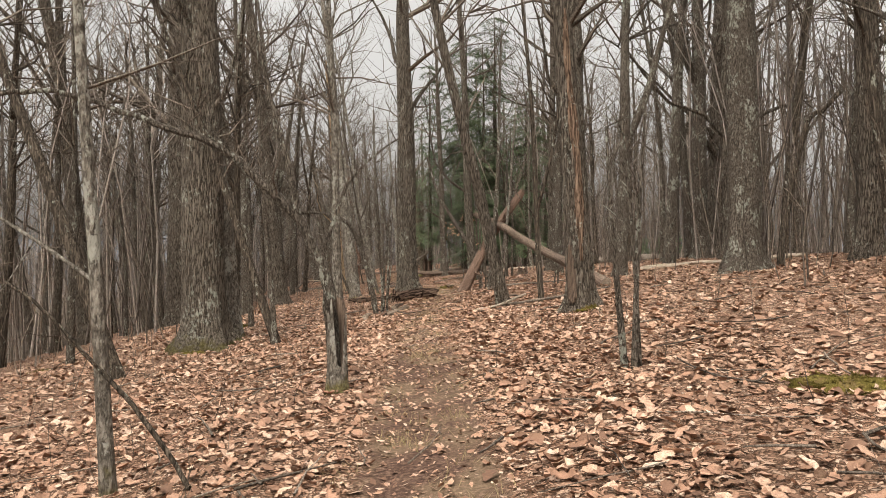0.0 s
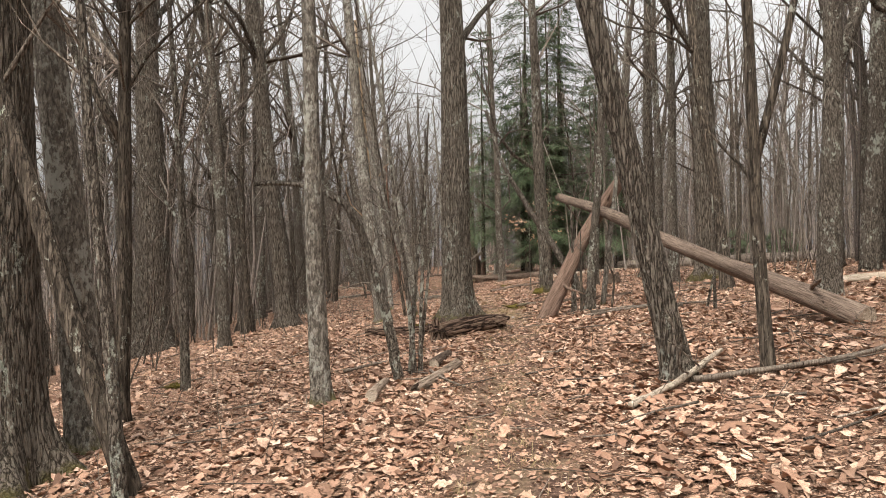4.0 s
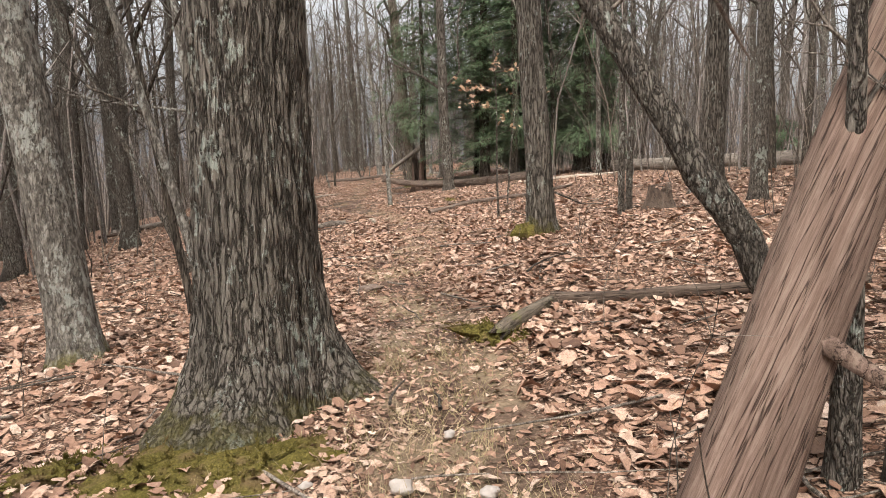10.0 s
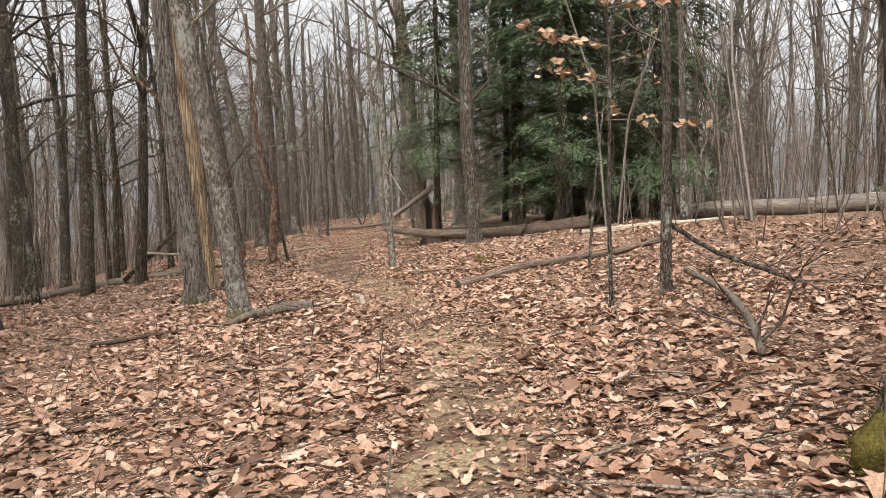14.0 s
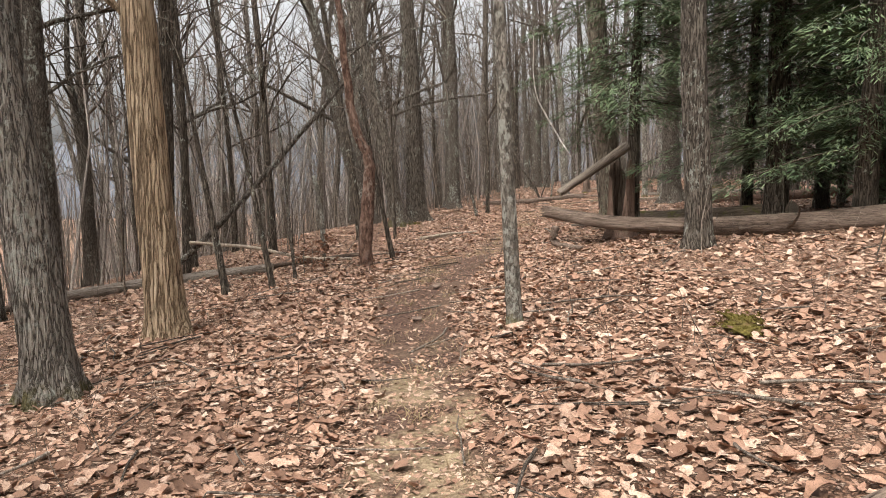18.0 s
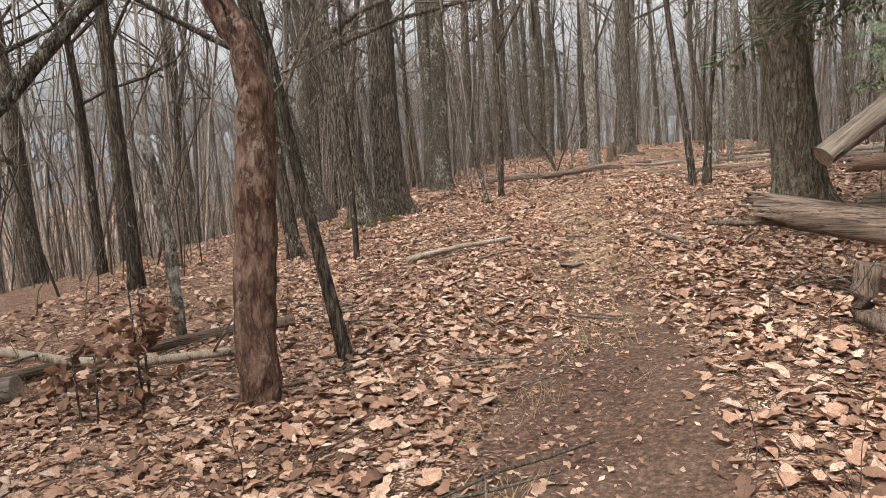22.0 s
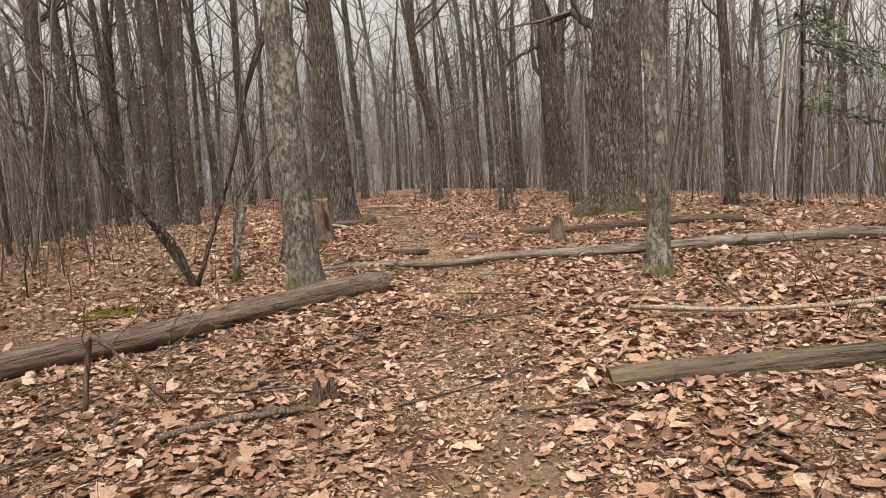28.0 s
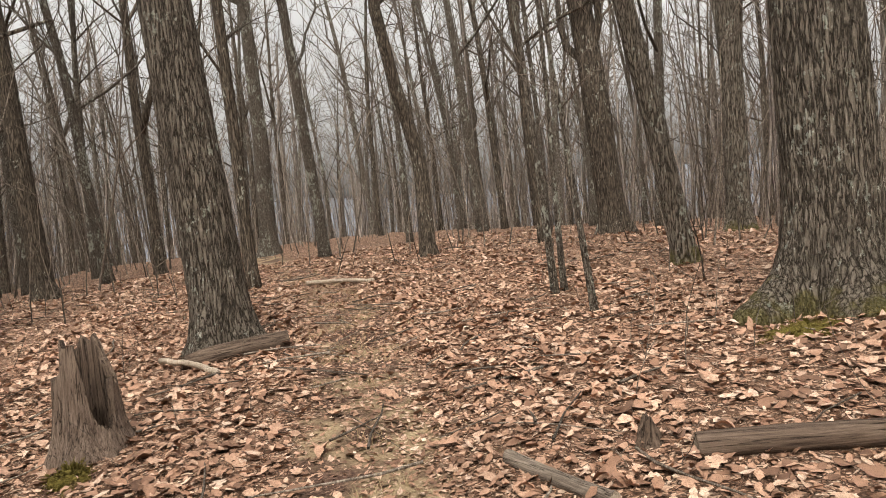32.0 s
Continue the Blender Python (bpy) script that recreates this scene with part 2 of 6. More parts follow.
DARK_BARK = bark("dark_bark", (0.021, 0.017, 0.013), (0.085, 0.068, 0.052), (0.216, 0.176, 0.137), 36.0, 0.14, 0.02, 0.2, sharp=0.7)
RED_BARK = bark("red_bark", (0.047, 0.030, 0.021), (0.175, 0.115, 0.079), (0.350, 0.245, 0.176), 28.0, 0.08, 0.03, 0.1, sharp=0.6, plates=26.0, tall=0.10)
MOTTLED_BARK = bark("mottled_red_bark", (0.052, 0.030, 0.022), (0.155, 0.092, 0.066), (0.300, 0.205, 0.158), 16.0, 0.35, 0.03, 0.45, (0.30, 0.235, 0.19), sharp=0.5)
PALE_OAK_BARK = bark("pale_oak_bark", (0.080, 0.068, 0.055), (0.265, 0.230, 0.192), (0.470, 0.422, 0.360), 34.0, 0.16, 0.05, 0.5, (0.40, 0.39, 0.34), moss=0.5, sharp=0.7, plates=30.0, tall=0.10)
SHAGGY_BARK = bark("shaggy_tan_bark", (0.120, 0.078, 0.048), (0.399, 0.284, 0.179), (0.630, 0.493, 0.347), 24.0, 0.04, 0.05, 0.0, sharp=0.55, plates=22.0, tall=0.05)
TWIG_BARK = bark("twig_bark", (0.055, 0.044, 0.034), (0.165, 0.135, 0.108), (0.34, 0.286, 0.236), 60.0, 0.3, 0.004, 0.0, vary=0.55)
# far trunks: bark lightened to paint in the haze of distance
HAZED_FAR_BARK = bark("hazed_far_bark", (0.075, 0.064, 0.056), (0.180, 0.153, 0.132), (0.34, 0.298, 0.260), 9.0, 0.15, 0.02, 0.0, sharp=0.2, vary=0.5)
# twig bark made paler, so the thicket carries distance haze in its colour
HAZED_THICKET_BARK = bark("hazed_thicket_bark", (0.11, 0.092, 0.078), (0.27, 0.230, 0.198), (0.46, 0.405, 0.355), 60.0, 0.3, 0.004, 0.0, vary=0.5)
PALE_BARK = bark("pale_bark", (0.16, 0.135, 0.11), (0.38, 0.34, 0.29), (0.56, 0.52, 0.46), 40.0, 0.3, 0.008, 0.5, (0.6, 0.58, 0.52), sharp=0.3)
FLAKY_BARK = bark("flaky_rotten_bark", (0.030, 0.018, 0.013), (0.140, 0.086, 0.060), (0.36, 0.262, 0.196), 22.0, 0.10, 0.07, 0.0, sharp=0.9, plates=17.0, tall=0.14)
GREY_WOOD = wood("weathered_grey_wood", (0.049, 0.036, 0.028), (0.154, 0.123, 0.097), (0.310, 0.260, 0.210))
BLEACHED_WOOD = wood("bleached_grey_wood", (0.07, 0.055, 0.043), (0.205, 0.168, 0.134), (0.36, 0.312, 0.262))
BROWN_WOOD = wood("weathered_brown_wood", (0.044, 0.030, 0.022), (0.145, 0.103, 0.078), (0.286, 0.220, 0.171))
RED_WOOD = wood("stripped_red_wood", (0.075, 0.045, 0.033), (0.158, 0.101, 0.074), (0.245, 0.174, 0.131))
MOSS_WOOD = wood("mossy_brown_wood", (0.045, 0.034, 0.025), (0.125, 0.096, 0.068), (0.24, 0.19, 0.14), moss=0.45)
DARK_WOOD = wood("rotten_dark_wood", (0.035, 0.024, 0.018), (0.095, 0.066, 0.048), (0.19, 0.14, 0.105))
LIGHT_WOOD = wood("weathered_light_wood", (0.095, 0.066, 0.046), (0.225, 0.168, 0.124), (0.39, 0.315, 0.247))
TAN_WOOD = wood("bare_tan_wood", (0.20, 0.15, 0.105), (0.38, 0.31, 0.235), (0.56, 0.49, 0.40))
PALE_STOPS = ((0.0, (0.085, 0.044, 0.028)), (0.18, (0.20, 0.110, 0.070)), (0.40, (0.365, 0.208, 0.137)), (0.64, (0.49, 0.302, 0.206)), (0.86, (0.605, 0.420, 0.306)), (0.97, (0.66, 0.505, 0.39)), (1.0, (0.33, 0.17, 0.11)))
LEAF = litter("dead_oak_leaf", PALE_STOPS)
BEECH_LEAF = litter("pale_beech_leaf", ((0.0, (0.55, 0.36, 0.22)), (0.5, (0.66, 0.47, 0.31)), (1.0, (0.48, 0.27, 0.15))))
BROWN_LEAF = litter("curled_brown_leaf", ((0.0, (0.12, 0.058, 0.034)), (0.5, (0.20, 0.10, 0.058)), (1.0, (0.27, 0.145, 0.088))))


def make_moss():
    g = Graph("moss")
    fine = g.noise(g.place((1.0, 1.0, 1.0)), 75.0, 4.0, 0.7)
    broad = g.noise(g.place((1.0, 1.0, 1.0)), 7.0, 3.0)
    colour = g.ramp(fine, ((0.25, (0.042, 0.038, 0.013)), (0.55, (0.150, 0.120, 0.031)), (0.8, (0.28, 0.22, 0.07))))
    colour = g.mix(g.span(broad, 0.48, 0.7, 0.0, 0.6), colour, (0.20, 0.125, 0.072))
    return g.done(colour, 0.95, fine, 0.02, 1.0, 0.05)


def make_stone(name, lift):
    g = Graph(name)
    fine = g.noise(g.place((1.0, 1.0, 1.0)), 28.0, 6.0, 0.7)
    broad = g.noise(g.place((1.0, 1.0, 1.0)), 5.0, 3.0)
    colour = g.ramp(fine, ((0.3, (0.095, 0.064, 0.048)), (0.6, (0.21, 0.152, 0.118)), (0.85, (0.34, 0.27, 0.22))))
    colour = g.mix(g.span(broad, 0.45, 0.7, 0.0, 0.5), colour, (0.25, 0.19, 0.145))
    colour = g.mix(lift, colour, (0.66, 0.60, 0.53))
    return g.done(colour, 0.85, fine, 0.01, 0.8, 0.2)


def make_needles():
    g = Graph("hemlock_needles")
    rnd = g.node("NewGeometry").outputs["Random Per Island"]
    colour = g.ramp(rnd, ((0.0, (0.062, 0.092, 0.046)), (0.5, (0.096, 0.136, 0.066)), (0.85, (0.128, 0.170, 0.082)), (1.0, (0.17, 0.205, 0.105))))
    return g.done(colour, 0.65, None, gloss=0.25)


def make_ground():
    """Leaf mould under the loose leaves: a mosaic of flat leaves, dark gaps, and the bare earth of the trail."""
    g = Graph("leaf_mould")
    at = g.node("TexCoord").outputs["Object"]
    warp = g.node("TexNoise", Vector=at, Scale=7.0, Detail=3.0)
    shift = g.node("VectorMath", {"operation": "SCALE"}, **{"0": warp.outputs["Color"], "Scale": 0.22}).outputs[0]
    spot = g.node("VectorMath", {"operation": "ADD"}, **{"0": at, "1": shift}).outputs[0]
    cells = g.node("TexVoronoi", Vector=spot, Scale=17.0, Randomness=1.0)
    edge = g.node("TexVoronoi", {"feature": "DISTANCE_TO_EDGE"}, Vector=spot, Scale=17.0, Randomness=1.0)
    second = g.node("TexVoronoi", Vector=spot, Scale=34.0, Randomness=1.0)
    edge2 = g.node("TexVoronoi", {"feature": "DISTANCE_TO_EDGE"}, Vector=spot, Scale=34.0, Randomness=1.0)
    pick = g.node("SeparateColor", Color=cells.outputs["Color"]).outputs["Red"]
    pick2 = g.node("SeparateColor", Color=second.outputs["Color"]).outputs["Green"]
    torn = g.span(g.noise(at, 11.0, 4.0, 0.7), 0.44, 0.52)
    leaves = g.mix(torn, g.ramp(pick, PALE_STOPS), g.ramp(pick2, PALE_STOPS))
    gap = g.node("Mix", {"data_type": "FLOAT"})
    for key, value in (("Factor", torn), ("A", g.span(edge.outputs["Distance"], 0.0, 0.16)), ("B", g.span(edge2.outputs["Distance"], 0.0, 0.22))):
        g.tree.links.new(value, [s for s in gap.inputs if s.name == key and s.type == "VALUE"][0])
    gap = [s for s in gap.outputs if s.type == "VALUE"][0]
    leaves = g.mix(g.span(gap, 0.0, 1.0, 0.92, 0.0), leaves, (0.055, 0.031, 0.020))
    hole = g.span(g.noise(at, 9.0, 6.0, 0.75), 0.50, 0.66, 0.0, 0.75)
    leaves = g.mix(hole, leaves, (0.105, 0.060, 0.039))
    patches = g.noise(at, 0.9, 4.0, 0.6)
    leaves = g.mix(g.span(patches, 0.42, 0.68, 0.0, 0.4), leaves, (0.16, 0.095, 0.062))
    grit = g.noise(at, 34.0, 6.0, 0.75)
    soil = g.ramp(grit, ((0.32, (0.026, 0.015, 0.011)), (0.5, (0.085, 0.049, 0.035)), (0.68, (0.22, 0.143, 0.104))))
    straw = g.ramp(g.noise(at, 55.0, 4.0, 0.7), ((0.3, (0.16, 0.115, 0.066)), (0.5, (0.33, 0.25, 0.15)), (0.75, (0.55, 0.44, 0.28))))
    along = g.node("SeparateXYZ", Vector=at).outputs["Y"]
    bare = g.math("MULTIPLY", g.span(along, 38.5, 41.0), g.span(along, 48.0, 52.0, 1.0, 0.0))
    bare = g.math("ADD", bare, g.span(along, 21.0, 25.0, 0.75, 0.0))
    bare = g.math("ADD", bare, g.math("MULTIPLY", g.span(along, 59.5, 62.0, 0.0, 0.7), g.span(along, 65.0, 68.0, 1.0, 0.0)))
    dry = g.math("MULTIPLY", g.span(g.noise(at, 1.9, 4.0), 0.42, 0.62, 0.0, 0.75), g.math("SUBTRACT", 1.0, g.math("MULTIPLY", bare, 0.9)))
    soil = g.mix(dry, soil, straw)
    worn = g.node("Attribute", {"attribute_name": "worn"}).outputs["Fac"]
    worn = g.span(g.math("ADD", worn, g.math("MULTIPLY", g.math("SUBTRACT", g.noise(at, 5.5, 5.0, 0.7), 0.5), 1.1)), 0.35, 0.7)
    colour = g.mix(worn, leaves, soil)
    height = g.math("ADD", g.math("MULTIPLY", gap, 0.6), g.math("MULTIPLY", pick, 0.5))
    height = g.math("MULTIPLY", height, g.math("SUBTRACT", 1.0, worn))
    height = g.math("ADD", height, g.math("MULTIPLY", grit, 0.35))
    return g.done(colour, 0.9, height, 0.03, 0.8, 0.12)


def make_hill():
    g = Graph("haze_tinted_hill")
    at = g.node("TexCoord").outputs["Object"]
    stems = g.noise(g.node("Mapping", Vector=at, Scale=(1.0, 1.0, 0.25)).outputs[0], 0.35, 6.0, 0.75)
    # pale blue-grey instead of bark brown: distance haze painted into the colour
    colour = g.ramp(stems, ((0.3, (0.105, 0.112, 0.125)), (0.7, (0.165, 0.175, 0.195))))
    return g.done(colour, 1.0, None, gloss=0.0)


STRAW = litter("dry_straw", ((0.0, (0.30, 0.24, 0.12)), (0.5, (0.46, 0.37, 0.21)), (1.0, (0.26, 0.24, 0.10))))
MOSS, STONE, NEEDLES, MOULD, HILL = make_moss(), make_stone("field_stone", 0.0), make_needles(), make_ground(), make_hill()
PALE_STONE = make_stone("pale_quartz_stone", 0.45)



# ---- the lie of the land ----
TRAIL_Y = (-40, 0, 5, 12, 19, 25, 28, 32, 35, 39, 43, 46, 50, 54, 58, 61, 64, 67, 74, 85, 100)
TRAIL_X = (0.0, 0.0, -0.25, -0.55, -0.35, -0.5, -0.62, -0.18, -0.6, -1.9, -3.5, -4.0, -3.82, -3.85, -4.35, -4.25, -3.2, -2.4, -1.6, -2.5, -5.0)
RISE_Y = (-40, 0, 8, 16, 24, 32, 40, 48, 56, 64, 76, 90, 110)
RISE_Z = (-0.6, -0.06, 0.08, 0.17, 0.21, 0.12, -0.17, -0.32, -0.16, 0.02, 0.33, 0.55, 0.2)
TILT_Y = (0, 12, 24, 36, 48, 60, 76)
TILT_Z = (0.124, 0.127, 0.11, 0.11, 0.103, 0.069, 0.023)


def soft_interp(y, xs, ys, r=1.5):
    return (np.interp(y - r, xs, ys) + 2 * np.interp(y, xs, ys) + np.interp(y + r, xs, ys)) / 4


def trail_x(y):
    return soft_interp(y, TRAIL_Y, TRAIL_X)


def ground_z(x, y):
    """The lie of the land: a ridge-side trail that climbs to the right and falls away to the left and far off."""
    d = x - trail_x(y)
    z = soft_interp(y, RISE_Y, RISE_Z, 3.0)
    tilt = soft_interp(y, TILT_Y, TILT_Z, 3.0)
    near = np.clip(d, -5.0, 9.0)
    z = z + tilt * near
    left = np.maximum(-5.0 - d, 0)
    z = z - 0.16 * left - 0.004 * np.minimum(left, 30) ** 2
    right = np.maximum(d - 9.0, 0)
    z = z + 0.03 * np.minimum(right, 12) - 0.10 * np.maximum(right - 14, 0)
    z = z - 0.085 * np.interp(y, (58, 70), (0.0, 1.0)) * np.clip(d - 6.5, 0.0, 40.0)
    ahead = np.maximum(y - 100, 0)
    z = z - 0.0022 * np.minimum(ahead, 60) ** 2 - 0.12 * np.maximum(ahead - 60, 0)
    behind = np.maximum(-20 - y, 0)
    z = z - 0.10 * behind
    return np.maximum(z, -22.0)


def bumps(x, y):
    return (0.035 * np.sin(1.7 * x + 0.6 * y) * np.sin(1.1 * y - 0.8 * x + 1.0) + 0.02 * np.sin(3.9 * x - 1.3 * y + 2.0) * np.sin(3.1 * y + 0.7 * x))

# ---- building blocks ----
class Shape:
    """Points and faces gathered into one mesh."""

    def __init__(self):
        self.points, self.faces, self.count = [], [], 0

    def add(self, points, faces):
        self.points.append(np.asarray(points, float))
        self.faces += [tuple(i + self.count for i in f) for f in faces]
        self.count += len(points)
        return self

    def mesh(self, name, material, smooth=True):
        data = bpy.data.meshes.new(name)
        data.from_pydata(np.concatenate(self.points).tolist(), [], self.faces)
        data.materials.append(material)
        if smooth:
            data.polygons.foreach_set("use_smooth", [True] * len(data.polygons))
        return data


def part(name, data, parent, label="", m=None):
    """One mesh as a part under a thing."""
    ob = new(name, data)
    ob.parent = parent
    if m is not None:
        ob.matrix_basis = m
    return tagged(ob, label)


def thing(name, m, label, category, group="", kind=""):
    ob = new(name)
    ob.empty_display_size = 0.2
    ob.matrix_basis = m
    return tagged(ob, label, category, group, kind)


def tube(line, radii, sides, lumps=None, cap=True):
    """A tapered round limb along a line. lumps(angles, s, i): a factor on the radius of each ring."""
    line = np.asarray(line, float)
    radii = np.asarray(radii, float)
    n = len(line)
    ahead = np.gradient(line, axis=0)
    ahead /= np.linalg.norm(ahead, axis=1)[:, None] + 1e-9
    side = np.cross(ahead, (0.31, 0.95, 0.0) if abs(ahead[:, 2]).mean() > 0.6 else (0.0, 0.0, 1.0))
    side /= np.linalg.norm(side, axis=1)[:, None] + 1e-9
    over = np.cross(side, ahead)
    angles = np.linspace(0, 2 * np.pi, sides, endpoint=False)
    rings = []
    for i in range(n):
        r = radii[i] * (lumps(angles, line[i], i) if lumps else 1.0)
        rings.append(line[i] + np.outer(np.cos(angles) * r, side[i]) + np.outer(np.sin(angles) * r, over[i]))
    points = np.concatenate(rings)
    faces = [(i * sides + j, i * sides + (j + 1) % sides, (i + 1) * sides + (j + 1) % sides, (i + 1) * sides + j) for i in range(n - 1) for j in range(sides)]
    if cap:
        points = np.concatenate([points, line[:1], line[-1:]])
        a, b, last = n * sides, n * sides + 1, (n - 1) * sides
        faces += [((j + 1) % sides, j, a) for j in range(sides)] + [(last + j, last + (j + 1) % sides, b) for j in range(sides)]
    return points, faces


def wander(rng, start, way, length, steps, curl=0.25, lift=0.0):
    """A crooked line that sets out along way."""
    at, way = np.array(start, float), np.array(way, float)
    way /= np.linalg.norm(way)
    out = [at.copy()]
    for _ in range(steps):
        way = way + rng.normal(0, curl, 3) * 0.5 + (0, 0, lift)
        way /= np.linalg.norm(way)
        at = at + way * length / steps
        out.append(at.copy())
    return np.array(out)


def bark_lumps(rng, radius, flare, roots, furrows, depth):
    """Root flare with buttresses, soft lumps, and upright plates of bark with furrows between them."""
    phase, turn = rng.uniform(0, 6.28, 8), rng.integers(3, 6)

    def lumps(angles, at, i):
        z = max(at[2], -0.2)
        f = 1 + flare * math.exp(-max(z, 0) / (0.58 * radius + 0.05)) * (0.75 + roots * np.maximum(np.cos(turn * angles + phase[0]), -0.4) + 0.3 * np.cos((turn + 2) * angles + phase[7]))
        f = f + 0.035 * np.sin(2 * angles + phase[1] + z * 0.7) + 0.025 * np.sin(3 * angles + phase[2] - z * 1.3)
        if furrows:
            u = furrows * angles / 2 + 1.1 * np.sin(2.3 * z + 3 * angles + phase[3]) + 0.7 * np.sin(5.1 * z - 5 * angles + phase[4])
            plate = np.minimum(1.0, 1.5 * np.abs(np.sin(u)) ** 0.7)
            breaks = 0.72 + 0.28 * np.sin(9 * z + 7 * angles + phase[5]) * np.sin(17 * z - 11 * angles + phase[6])
            f = f + depth / radius * (plate * breaks - 0.6)
        return f

    return lumps


def branch_set(rng, shape, base, way, length, radius, depth=1, sides=5, kids=(3, 6), twigs=None):
    """A limb and its lesser branches, into one shape or, where a list of twigs is given, each branch into a shape of its own on that list."""
    steps = max(4, int(length / 0.45))
    line = wander(rng, base, way, length, min(steps, 8 if sides > 5 else 5 if sides > 3 else 3), 0.5, 0.05)
    shape.add(*tube(line, np.linspace(radius, radius * 0.22, len(line)), sides, cap=False))
    if depth > 0:
        for k in range(rng.integers(*kids)):
            at = rng.integers(1, len(line))
            out = line[at] - line[at - 1]
            out = out / np.linalg.norm(out) + rng.normal(0, 0.6, 3) + (0, 0, 0.15)
            own = shape
            if twigs is not None:
                own = Shape()
                twigs.append(own)
            branch_set(rng, own, line[at], out, length * rng.uniform(0.3, 0.6), max(radius * 0.42, 0.004), depth - 1, 3, kids)


def trunk_line(rng, height, lean, bend, steps, wobble=0.05):
    z = np.concatenate([np.linspace(-0.25, min(3.5, height), steps), np.linspace(min(3.5, height), height, 8)[1:]]) if height > 3.6 else np.linspace(-0.25, height, steps)
    s = np.maximum(z, 0)
    a, b = rng.uniform(0, 6.28, 2)
    x = lean[0] * s + bend[0] * (s / 3) ** 2 + wobble * (np.sin(0.9 * s + a) - math.sin(a)) * np.minimum(s / 2, 1)
    y = lean[1] * s + bend[1] * (s / 3) ** 2 + wobble * (np.sin(0.8 * s + b) - math.sin(b)) * np.minimum(s / 2, 1)
    return np.stack([x, y, z], 1)


TREE_LABELS = {
    "oak": ("oak_tree", "tall bare oak with deeply furrowed grey-brown bark", "oak tree"),
    "mossy": ("oak_tree", "large bare oak with furrowed bark and mossy root flare", "oak tree"),
    "old": ("oak_tree", "massive bare oak with mossy buttress roots", "oak tree"),
    "pale": ("oak_tree", "bare oak with pale grey furrowed bark and lichen", "oak tree"),
    "grey": ("forest_tree", "bare forest tree with rough grey bark", "tree"),
    "lichen": ("forest_tree", "bare tree with smooth grey bark blotched by pale lichen", "tree"),
    "dark": ("forest_tree", "slender bare tree with dark brown bark", "tree"),
    "red": ("forest_tree", "bare tree with reddish brown flaking bark", "tree"),
    "tan": ("shaggy_tree", "upright dead tree with shaggy tan bark", "tree"),
    "sapling": ("sapling", "thin bare sapling standing in the leaf litter", "sapling"),
}
BARKS = {"old": OLD_BARK, "oak": OAK_BARK, "mossy": MOSSY_OAK_BARK, "pale": PALE_OAK_BARK, "grey": GREY_BARK, "lichen": LICHEN_BARK, "dark": DARK_BARK, "red": RED_BARK, "tan": SHAGGY_BARK, "sapling": GREY_BARK}
seeds = iter(range(100, 100000))
STANDING = []


def height_at(x, y):
    return float(ground_z(np.array(float(x)), np.array(float(y))) + bumps(x, y))


